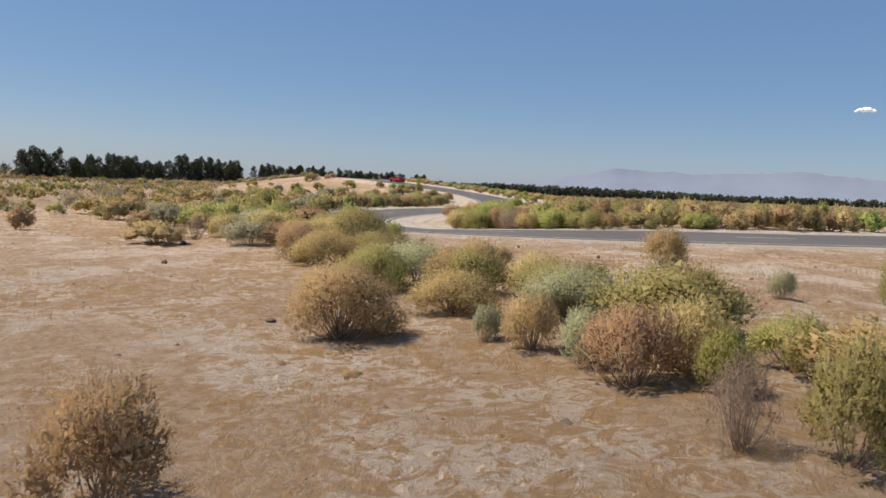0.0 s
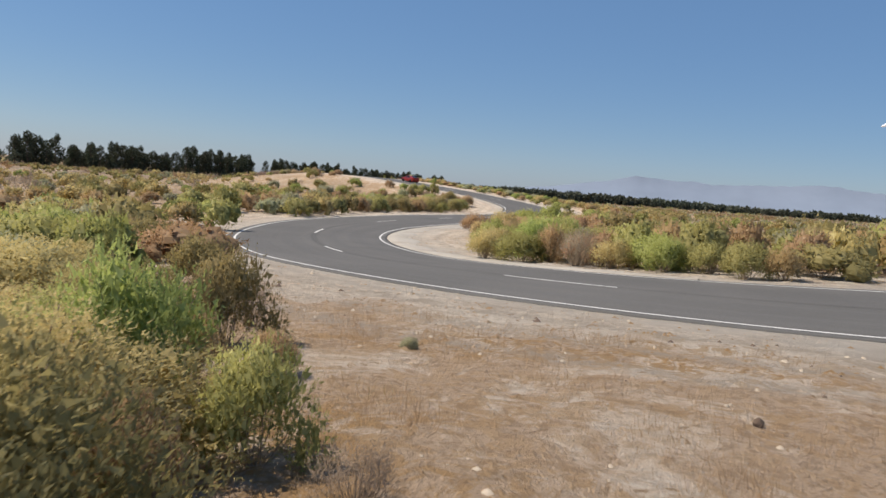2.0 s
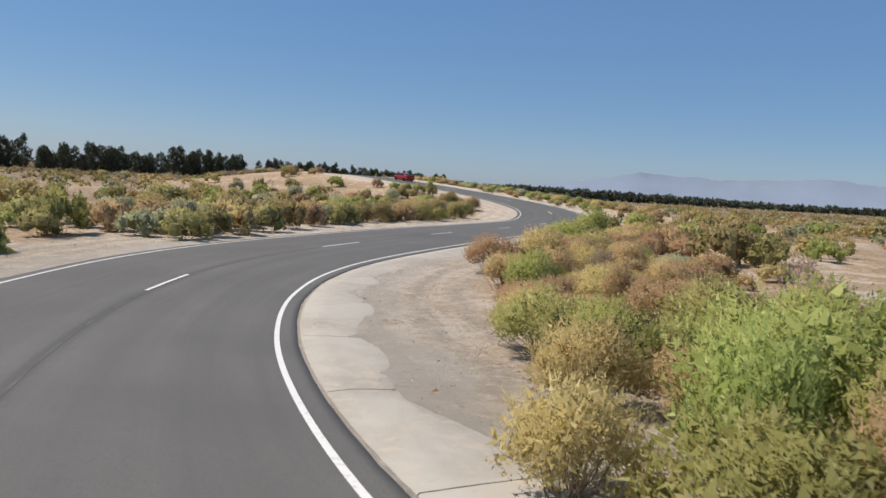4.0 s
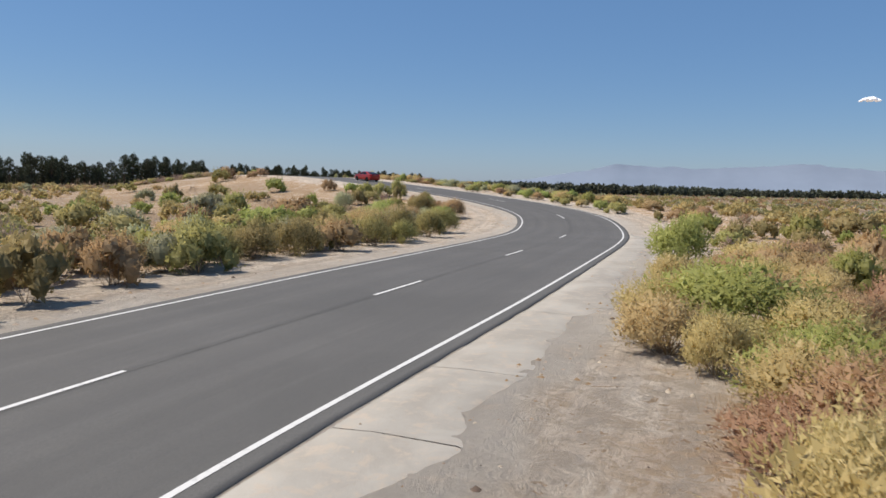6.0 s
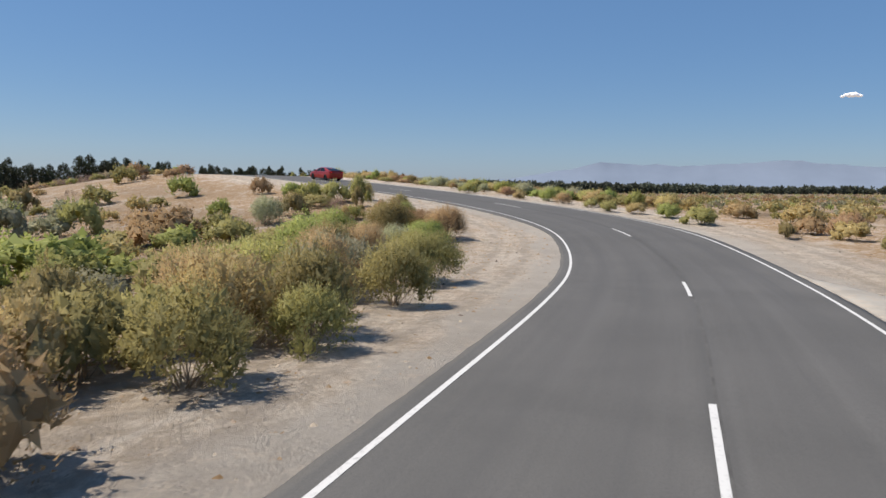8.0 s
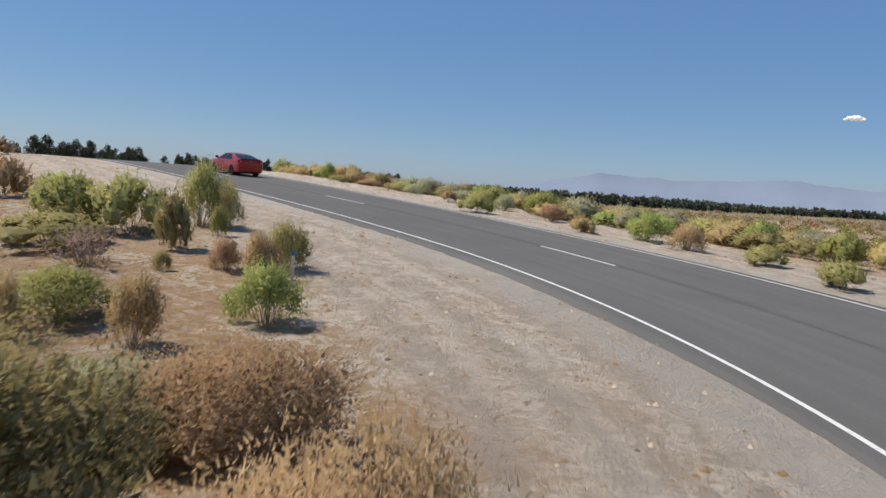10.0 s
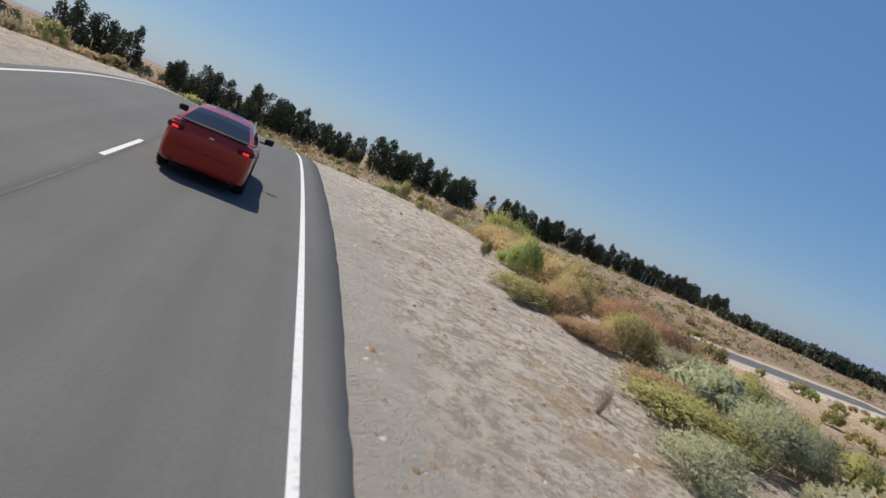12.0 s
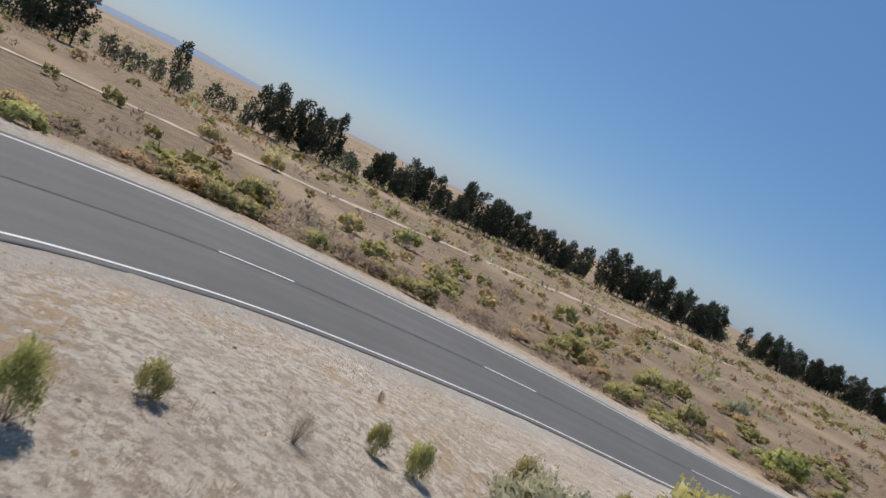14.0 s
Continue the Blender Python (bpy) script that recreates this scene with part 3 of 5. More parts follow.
# leaves, times leaf length, times leaf width, times twigs, lobes, rings of each lobe's middle
GRADES = {
    "speck": (115, 3.8, 14.0, 0, 6, (5, 3)),
    "far": (650, 2.4, 6.5, 0.1, 9, (6, 4)),
    "middle": (1700, 1.8, 3.4, 0.3, 11, (7, 5)),
    "near": (4600, 1.4, 2.05, 0.5, 11, None),
    "large": (14000, 0.95, 1.38, 0.9, 12, None),
}
MASTERS = {}


def shrub_shape(kind, grade, seed):
    share, ln, wd, tw, up, fill, _ = KINDS[kind]
    a, b, c, d, lobes, rings = GRADES[grade]
    return shrub_meshes(seed, int(share * a), ln * b, wd * c, int(tw * d), up, fill, lobes, rings)


def shrub_master(kind, grade, seed):
    v, f, tv, tf = shrub_shape(kind, grade, seed)
    top = new(kind + "_shrub", None)
    tagged(top, KINDS[kind][6], "shrub", "desert scrub")
    piece("branchwork", fast_mesh("branchwork", tv, tf, TWIG), top)
    leaves = fast_mesh("foliage", v, f, LEAF[kind])
    set_normals(leaves, leaf_normals(v))
    piece("foliage", leaves, top)
    return top


PLACED = []


def shrub(kind, x, y, wide, high, turn=None, close=True):
    """A bush of that width and height, standing on the ground."""
    v = random.randrange(3)
    beside_way = abs(x + 0.5) < 5 and y < 150
    passed = (abs(x + 0.5) < 10 and y < 152) or (abs(x) < 16 and y < 45) or math.hypot(x + 11, y - 201) < 26 or (-8 < x < 24 and 138 < y < 186)
    if beside_way or (abs(x + 0.5) < 8 and 60 < y < 100 and x > 0) or math.hypot(x + 7, y - 192) < 9:
        grade = "large" if wide > 1.7 and (y < 40 or y > 120) and abs(x + 1) < 4 else "near"
    else:
        grade = "near" if close and passed else "middle" if passed or close else "far"
    if y < 50 and abs(x) < 1.2 + wide / 2:
        high = min(high, 1.05 if 15 < y < 40 else 1.25)
    key = (kind, grade, v)
    turn = random.uniform(0, 360) if turn is None else turn
    z = float(ground_z(np.array([x]), np.array([y]))[0])
    m = pose(x, y, z - 0.03, random.uniform(-5, 5), random.uniform(-5, 5), turn)
    size = (wide / 1.6, wide / 1.6 * random.uniform(0.88, 1.12), high / 0.93)
    if key not in MASTERS:
        ob = MASTERS[key] = shrub_master(kind, grade, 17 + v * 7 + len(kind) * 31)
        ob.matrix_basis = m
    else:
        ob = copy_thing(MASTERS[key], m)
    ob.scale = size
    PLACED.append((x, y, wide / 2))
    return ob

NEAR_OPENING = [  # kind, place, width, height
    ("gold", -2.9, 5.7, 1.3, 1.1), ("olive", 3.5, 6.4, 1.1, 1.2), ("dead", 2.7, 6.9, 0.9, 1.0), ("green", 3.2, 8.7, 0.8, 0.8),
    ("rust", 2.2, 9.1, 1.4, 1.1), ("olive", 4.5, 9.7, 1.2, 0.8), ("rust", -1.4, 9.8, 0.4, 0.1), ("sage", 1.8, 10.2, 0.9, 0.9),
    ("rust", 1.2, 11.2, 1.1, 1.0), ("sage", 0.5, 11.9, 0.6, 0.7), ("rust", -1.9, 12.2, 2.2, 1.5), ("olive", 8.6, 14.0, 1.0, 1.3),
    ("gold", 0.0, 14.1, 1.9, 0.85), ("sage", 6.9, 15.4, 0.7, 0.7), ("gold", 1.8, 15.8, 1.7, 1.2), ("olive", -1.8, 16.9, 1.9, 1.4),
    ("olive", -1.9, 19.3, 1.6, 1.0), ("olive", -1.1, 19.6, 0.9, 0.8), ("gold", 1.3, 19.7, 0.8, 0.7), ("gold", -0.0, 19.9, 0.9, 0.7),
]
NEAR_BEND = [  # kind, place, width, height
    ("gold", -2.9, 20.3, 1.1, 0.9), ("gold", -0.7, 20.4, 0.9, 0.7), ("gold", 5.9, 20.5, 1.5, 1.2), ("olive", -2.9, 22.9, 2.2, 1.5),
    ("green", -4.6, 23.4, 0.6, 0.7), ("olive", -4.4, 24.2, 1.5, 1.0), ("rust", -2.6, 24.3, 0.9, 0.9), ("dead", -1.1, 24.5, 0.7, 0.5),
    ("olive", -2.0, 25.1, 1.1, 1.0), ("green", -3.5, 26.3, 1.7, 1.5), ("gold", -3.2, 27.1, 0.9, 0.9), ("rust", -2.5, 27.6, 0.7, 0.6),
    ("olive", -3.5, 29.1, 1.5, 1.3), ("sage", -1.1, 29.6, 0.3, 0.2), ("dead", -3.6, 30.7, 0.7, 0.8), ("olive", -5.8, 34.6, 1.5, 1.1),
    ("olive", -9.0, 39.6, 2.0, 1.3), ("gold", 9.1, 41.7, 1.4, 1.1), ("olive", 8.1, 42.0, 1.8, 1.2), ("olive", 7.6, 43.8, 1.7, 1.1),
]
NEAR_STRAIGHT = [  # kind, place, width, height
    ("green", 6.4, 44.3, 1.9, 1.2), ("gold", 4.9, 45.8, 1.7, 1.1), ("rust", 1.4, 63.4, 2.3, 1.0), ("green", 1.7, 67.0, 2.3, 1.5),
    ("rust", 1.1, 65.0, 1.7, 0.75), ("gold", 3.8, 65.0, 1.3, 1.4), ("rust", 0.9, 68.9, 2.1, 1.3), ("sage", 3.5, 69.1, 1.4, 0.7), ("dead", 4.7, 72.2, 1.6, 1.4),
    ("gold", 0.6, 72.3, 2.8, 1.5), ("gold", 2.6, 74.2, 2.9, 1.8), ("sage", 8.6, 75.7, 2.2, 1.0), ("olive", -8.9, 96.6, 1.7, 1.3),
    ("olive", -8.3, 98.8, 2.5, 1.4), ("green", 9.2, 100.0, 3.1, 2.1), ("olive", -7.1, 101.3, 2.4, 1.6), ("sage", -2.2, 128.6, 2.1, 1.25), ("green", -1.1, 128.4, 1.9, 1.15),
    ("olive", -4.5, 128.7, 0.7, 1.2), ("rust", -3.4, 130.4, 2.0, 1.25), ("green", -0.9, 131.3, 2.3, 1.35), ("olive", -0.4, 132.4, 1.1, 0.9),
]
NEAR_RISE = [  # kind, place, width, height
    ("green", -5.4, 133.2, 2.7, 1.6), ("rust", 0.1, 133.8, 2.6, 1.8), ("green", -4.0, 134.4, 1.1, 0.9), ("gold", -1.3, 137.4, 2.9, 1.25),
    ("green", -6.4, 137.4, 1.6, 1.2), ("sage", -2.7, 137.4, 2.0, 1.0), ("sage", -10.4, 140.6, 2.5, 1.8), ("rust", -5.8, 141.0, 0.7, 1.1),
    ("gold", -3.8, 141.0, 1.0, 1.3), ("green", -2.1, 142.5, 1.4, 1.1), ("rust", -3.0, 145.7, 0.8, 1.2), ("gold", -2.8, 145.7, 0.8, 1.1),
    ("olive", -5.2, 146.2, 0.5, 0.5), ("rust", -3.9, 146.6, 0.8, 0.8), ("olive", -2.6, 146.8, 1.2, 1.2), ("green", -5.1, 150.3, 0.6, 0.9),
    ("gold", -5.1, 151.5, 0.9, 1.4), ("olive", -6.0, 151.6, 1.6, 2.0), ("rust", 10.5, 157.8, 1.7, 1.0), ("green", 9.6, 159.9, 1.9, 1.2),
]
NEAR_CREST = [  # kind, place, width, height
    ("rust", 7.3, 162.8, 0.6, 0.6), ("rust", 6.6, 165.2, 1.5, 0.9), ("green", 6.6, 168.7, 2.4, 1.3), ("sage", 4.7, 168.7, 1.4, 0.9),
    ("dead", -1.9, 177.9, 0.3, 0.5), ("sage", 0.6, 181.4, 2.1, 1.2), ("sage", 1.4, 182.2, 1.5, 1.1), ("olive", -2.7, 184.8, 1.5, 1.1),
    ("gold", -4.8, 186.2, 1.5, 1.3), ("olive", 0.2, 187.6, 1.6, 1.2), ("gold", -5.2, 188.0, 1.3, 1.5), ("green", -3.3, 188.4, 1.5, 1.0),
    ("olive", -11.9, 188.9, 0.1, 0.1), ("green", -7.2, 189.0, 1.3, 1.3), ("olive", -8.7, 189.3, 0.5, 0.6), ("green", -8.2, 190.4, 1.2, 0.6),
    ("gold", -9.2, 194.9, 1.0, 1.4), ("olive", -15.2, 196.5, 0.4, 0.7), ("olive", -18.2, 199.1, 0.5, 0.6), ("dead", -16.3, 199.5, 0.4, 0.4),
]
NEAR_SLOPE = [  # kind, place, width, height
    ("dead", -17.9, 199.7, 0.4, 0.6), ("olive", -22.3, 200.5, 0.2, 0.3), ("olive", -18.2, 200.8, 0.6, 0.9), ("gold", -13.4, 201.0, 1.3, 0.7),
    ("gold", -9.0, 201.1, 0.9, 1.1), ("olive", -13.7, 203.7, 2.2, 2.0), ("dead", -16.8, 204.1, 1.1, 1.0), ("olive", -20.4, 204.7, 0.7, 1.2),
    ("green", -13.9, 206.7, 3.1, 2.3), ("olive", -21.7, 207.1, 0.7, 0.7), ("dead", -21.2, 209.8, 0.5, 0.7), ("olive", -21.7, 212.3, 0.6, 0.8),
    ("olive", -21.1, 213.2, 0.8, 0.9), ("dead", -25.2, 215.6, 0.3, 0.4), ("olive", -21.4, 217.7, 1.2, 1.3),
]
for stretch in (NEAR_OPENING, NEAR_BEND, NEAR_STRAIGHT, NEAR_RISE, NEAR_CREST, NEAR_SLOPE):
    for kind, x, y, wide, high in stretch:
        shrub(kind, x, y, wide, high, close=True)

SCRUB_OPENING = [  # kind, place, width, height
    ("dead", -10.1, 29.1, 1.3, 1.0), ("gold", -19.3, 33.0, 1.5, 1.1), ("dead", -15.0, 35.1, 1.0, 0.7), ("olive", 11.1, 43.2, 3.1, 1.1),
    ("green", 15.0, 44.4, 2.7, 1.1), ("gold", 17.5, 45.4, 2.1, 1.1), ("olive", -12.7, 46.5, 3.2, 1.8), ("dead", 3.8, 46.7, 2.0, 1.5),
    ("olive", -21.0, 46.9, 3.2, 1.5), ("gold", 6.1, 48.2, 2.8, 1.5), ("green", 2.1, 49.6, 2.6, 1.9), ("olive", -26.7, 50.1, 1.5, 0.8),
    ("gold", 0.6, 50.9, 1.9, 1.2), ("green", 3.6, 52.3, 3.5, 2.0), ("olive", -16.1, 53.9, 2.7, 1.3), ("olive", -13.7, 60.7, 2.5, 1.8),
    ("green", -16.9, 62.2, 3.2, 1.6), ("sage", -33.3, 66.4, 2.5, 1.2), ("green", -18.9, 77.0, 2.9, 2.1), ("olive", -28.2, 77.5, 3.0, 1.7),
]
SCRUB_BEND = [  # kind, place, width, height
    ("olive", -13.5, 77.9, 2.5, 1.5), ("olive", -12.9, 79.8, 2.3, 1.5), ("gold", -12.2, 81.9, 2.4, 1.6), ("olive", 13.1, 82.9, 3.2, 2.2),
    ("olive", -11.6, 84.5, 2.4, 1.6), ("green", 5.5, 85.0, 4.2, 1.7), ("rust", 11.4, 87.2, 3.0, 1.8), ("olive", -10.9, 87.3, 2.1, 1.7),
    ("gold", -10.2, 90.5, 2.1, 1.6), ("olive", -8.9, 94.0, 2.6, 1.7), ("sage", -9.6, 103.5, 2.0, 1.0), ("gold", -5.6, 103.7, 2.5, 1.6),
    ("olive", -4.4, 107.5, 2.4, 1.6), ("olive", 12.1, 109.6, 2.8, 1.6), ("olive", -3.0, 110.1, 1.7, 1.3), ("olive", -28.2, 112.1, 4.2, 2.1),
    ("olive", 16.6, 113.1, 1.7, 1.5), ("olive", -1.6, 115.5, 2.3, 1.7), ("olive", -23.5, 115.6, 3.2, 1.8), ("gold", -17.1, 118.0, 2.7, 1.7),
]
SCRUB_STRAIGHT = [  # kind, place, width, height
    ("green", -12.8, 119.6, 4.2, 1.6), ("olive", -1.0, 120.3, 2.9, 1.8), ("green", 17.3, 121.4, 3.4, 1.7), ("olive", 28.4, 121.7, 4.2, 2.0),
    ("green", -5.4, 125.9, 3.7, 1.9), ("dead", 23.4, 129.0, 2.9, 1.3), ("gold", -13.5, 131.6, 4.2, 1.9), ("sage", -21.4, 132.5, 3.1, 2.1),
    ("olive", 18.5, 135.7, 1.1, 1.0), ("olive", -19.8, 137.6, 2.6, 2.1), ("gold", 21.1, 138.2, 2.2, 1.1), ("rust", 23.6, 138.7, 2.6, 1.3),
    ("olive", 16.6, 142.9, 2.8, 1.2), ("olive", -9.3, 143.8, 2.2, 1.7), ("green", 15.7, 146.9, 2.0, 1.1), ("olive", -5.6, 148.3, 1.0, 1.5),
    ("gold", 14.3, 149.6, 1.8, 1.0), ("olive", -7.5, 150.3, 2.4, 1.6), ("green", -9.2, 150.4, 2.2, 1.6), ("olive", 12.7, 151.0, 1.6, 0.9),
]
SCRUB_RISE = [  # kind, place, width, height
    ("olive", -31.0, 152.4, 2.6, 2.1), ("olive", 12.3, 155.1, 1.6, 0.8), ("gold", -14.2, 156.2, 2.0, 1.5), ("gold", 7.2, 160.9, 1.3, 0.7),
    ("olive", 3.0, 165.8, 1.9, 1.0), ("olive", 3.3, 169.9, 1.3, 0.8), ("olive", 4.2, 170.5, 1.8, 1.2), ("gold", 1.8, 171.3, 0.9, 0.7),
    ("gold", -31.9, 183.4, 1.2, 0.7), ("olive", -14.4, 195.1, 0.5, 0.4), ("green", -17.4, 197.9, 0.5, 0.5), ("dead", -18.0, 206.3, 1.4, 1.0),
    ("gold", 26.1, 207.1, 3.0, 1.7), ("rust", -11.3, 208.8, 1.5, 1.3), ("rust", -9.2, 209.0, 2.0, 1.7), ("rust", -7.4, 211.0, 2.1, 1.3),
    ("green", -15.0, 213.8, 3.0, 2.3), ("olive", -12.3, 216.0, 3.1, 2.2), ("gold", -9.3, 218.7, 3.0, 2.0), ("olive", 0.5, 219.1, 2.9, 1.7),
]
SCRUB_CREST = [  # kind, place, width, height
    ("green", 29.3, 219.7, 3.7, 2.3), ("gold", -15.9, 220.9, 2.8, 2.3), ("olive", -21.6, 224.4, 0.9, 0.8), ("sage", -8.1, 225.0, 2.6, 1.7),
    ("sage", -16.1, 226.1, 2.5, 2.2), ("olive", -19.9, 226.4, 3.7, 2.3), ("olive", -60.3, 230.5, 4.2, 2.1), ("dead", -7.9, 230.9, 1.9, 1.9),
    ("olive", -15.4, 231.5, 4.1, 2.3), ("olive", -5.2, 234.0, 3.7, 2.3), ("olive", -14.5, 234.6, 2.9, 2.3), ("olive", -22.3, 236.6, 1.5, 1.2),
    ("dead", -63.5, 238.8, 3.9, 1.9), ("olive", -2.8, 239.9, 3.6, 2.2), ("gold", -101.3, 246.3, 4.2, 2.2), ("gold", -70.8, 248.9, 4.1, 2.0),
    ("olive", -33.2, 254.6, 3.1, 2.1), ("gold", -98.7, 254.7, 3.8, 2.3), ("olive", -75.2, 261.3, 4.2, 2.3), ("green", -28.0, 261.7, 4.2, 2.3),
]
SCRUB_SLOPE = [  # kind, place, width, height
    ("dead", -60.5, 263.7, 4.2, 2.3), ("olive", -41.4, 264.2, 4.2, 2.3), ("olive", -51.6, 265.7, 1.6, 2.3), ("olive", -65.1, 282.9, 4.2, 2.3),
    ("sage", -42.9, 289.4, 3.9, 2.3),
]
for stretch in (SCRUB_OPENING, SCRUB_BEND, SCRUB_STRAIGHT, SCRUB_RISE, SCRUB_CREST, SCRUB_SLOPE):
    for kind, x, y, wide, high in stretch:
        shrub(kind, x, y, wide, high, close=False)


# thickets that follow the road's bends
def thicket(line, spread, count, kinds, low, high, close, seed):
    r = random.Random(seed)
    way = spline(line, 0.25)
    for _ in range(count):
        p = way[r.randrange(len(way))]
        x, y = p[0] + r.gauss(0, spread * 0.5), p[1] + r.gauss(0, spread * 0.5)
        w = r.uniform(1.5, 3.2)
        d = near_road([x], [y])[0][0]
        if d < 6.3 + w * 0.35 or (56 < y < 73 and -4 < x < 0.42 * w - 0.2):
            continue
        if any((x - a) ** 2 + (y - b) ** 2 < (0.42 * (w / 2 + c)) ** 2 for a, b, c in PLACED):
            continue
        shrub(r.choice(kinds), x, y, w, r.uniform(low, high), r.uniform(0, 360), close)


mixed = ["olive", "olive", "gold", "sage", "gold", "green"]
thicket([(7, 7), (4, 11), (1.8, 15), (-1.8, 19), (-5, 26), (-8.5, 33)], 1.6, 62, ["gold", "rust", "olive", "olive", "gold", "sage"], 0.85, 1.3, True, 1)
thicket([(-8.5, 31), (-13, 42), (-17, 54), (-20, 66)], 4.5, 70, mixed, 0.9, 1.5, False, 2)
thicket([(2.2, 66), (4.5, 76), (8.5, 88), (13, 99)], 3.6, 90, ["gold", "rust", "gold", "green", "gold", "rust"], 0.9, 1.5, True, 3)
thicket([(-16, 78), (-13.5, 88), (-10, 97), (-6.5, 107), (-4.5, 117), (-3.6, 124)], 2.0, 84, ["olive", "olive", "gold", "olive", "sage", "rust"], 1.2, 2.0, False, 4)
thicket([(0.8, 60.5), (3, 63.5), (5, 68), (7.5, 72), (9.5, 78)], 2.4, 60, ["rust", "gold", "rust", "rust", "gold"], 0.7, 1.2, True, 18)
thicket([(-24, 78), (-20, 92), (-15, 106), (-10, 120), (-7, 132)], 6, 70, mixed, 0.8, 1.4, False, 5)
thicket([(2, 54), (7, 47), (13, 46), (22, 50), (32, 56)], 3.6, 100, ["gold", "olive", "green", "gold", "olive", "rust"], 1.2, 1.9, False, 6)
thicket([(0, 62), (6, 56), (16, 58), (28, 66)], 6, 50, mixed, 0.9, 1.5, False, 7)
thicket([(-4, 128), (-7, 137), (-8, 146), (-12, 156)], 4.0, 14, ["green", "olive", "rust", "dead", "olive", "gold"], 0.7, 1.3, False, 8)
right_bank = [tuple(ROAD[i] + ROAD_N[i] * 14.5) for i in range(0, len(ROAD), 12) if 150 < ROAD[i, 1] < 177]
thicket(right_bank, 3.4, 76, ["gold", "olive", "sage", "green", "gold"], 0.8, 1.5, False, 10)

thicket([(-5.6, 187), (-4.6, 186), (-2.7, 184.5), (-0.5, 181.8), (1.5, 179), (4.5, 175)], 1.9, 30, ["gold", "olive", "sage", "gold", "rust", "green"], 0.45, 0.85, True, 14)
# the brushy fall of the slope inside the hairpin
thicket([(-8.4, 193.5), (-10.5, 197.5), (-12.5, 202), (-14, 207)], 1.5, 40, ["rust", "gold", "olive", "gold", "rust"], 0.7, 1.3, False, 15)
thicket([(-4.5, 187.5), (-6.5, 195), (-8, 202), (-9.5, 210), (-10, 219)], 3.0, 70, ["rust", "gold", "olive", "gold", "dead", "rust"], 0.7, 1.3, False, 16)
thicket([(-2.5, 191), (-3, 202), (-4, 213), (-6, 226), (-9, 240)], 5.0, 70, ["rust", "gold", "olive", "gold", "sage"], 0.7, 1.4, False, 17)
outer_bank = [tuple(ROAD[i] - ROAD_N[i] * 13.0) for i in range(0, len(ROAD), 12) if 196 < ROAD[i, 1] < 300]
thicket(outer_bank, 6.0, 320, ["dead", "dead", "olive", "dead", "olive", "rust"], 0.6, 1.2, False, 11)
inner_slope = [(-12.5, 211), (-14, 214), (-17, 217), (-16, 226), (-13, 236), (-8, 246)]
thicket(inner_slope, 3.2, 34, ["olive", "green", "olive", "gold", "rust", "sage"], 0.7, 1.2, False, 12)
thicket([(-6, 206), (-8, 214), (-6, 226), (0, 240)], 6.0, 60, ["gold", "olive", "rust", "sage", "dead"], 0.8, 1.5, False, 13)


# scattered scrub, thinned by how open each stretch is
def openness(x, y, d, side):
    """How thickly scrub stands there, 0 to 1."""
    thick = 0.55 + 0.9 * float(waves(x, y, 30, 31))
    if d < 9.0 or (side > 0 and y < 36 and d < 12):
        return 0
    if -30 < x < 14 and y < 34:
        return 0
    if -30 < x < -3 and y < 46:
        return 0
    if side < 0 and 66 < y < 150 and d < 24:
        thick += 0.45
    if side > 0 and 44 < y < 140:
        thick += 0.45
    if side < 0 and y > 200:
        thick = thick + 0.6 if d > 10 else 0
    if side < 0 and 126 < y < 200 and d < 24:
        thick *= 0.4
    if side > 0 and 158 < y < 235:
        thick = 0 if d < (21 if 182 < y < 214 else 14) else thick * np.interp(d, [14, 24], [0.2, 1.3])
    return thick


rs = random.Random(5)
names = ["olive", "olive", "olive", "gold", "gold", "gold", "sage", "green", "dead", "rust"]
cand = np.array([(rs.uniform(-72, 66), rs.uniform(-4, 290)) for _ in range(9000)])
cd, cs, _, _, _ = near_road(cand[:, 0], cand[:, 1])
taken, BEYOND = 0, {}
for (x, y), d, side in zip(cand, cd, cs):
    if taken > 1100 or rs.random() > openness(x, y, d, side):
        continue
    w = rs.uniform(0.9, 3.2) * (1.0 if d > 12 else 0.8)
    if any((x - a) ** 2 + (y - b) ** 2 < (0.62 * (w / 2 + c)) ** 2 for a, b, c in PLACED):
        continue
    high = min(w * rs.uniform(0.42, 0.7), 1.3 if abs(x) < 4 and y < 120 else 2.0)
    kind, turn = rs.choice(names), rs.uniform(0, 360)
    if side < 0 and y > 200:
        kind, w = rs.choice(["dead", "dead", "olive", "olive", "rust"]), w * 1.2
    if d > 17:
        BEYOND.setdefault(kind, []).append((x, y, w, high, turn))
        PLACED.append((x, y, w / 2))
    else:
        shrub(kind, x, y, w, high, turn, abs(x) < 8 and y < 110)
    taken += 1

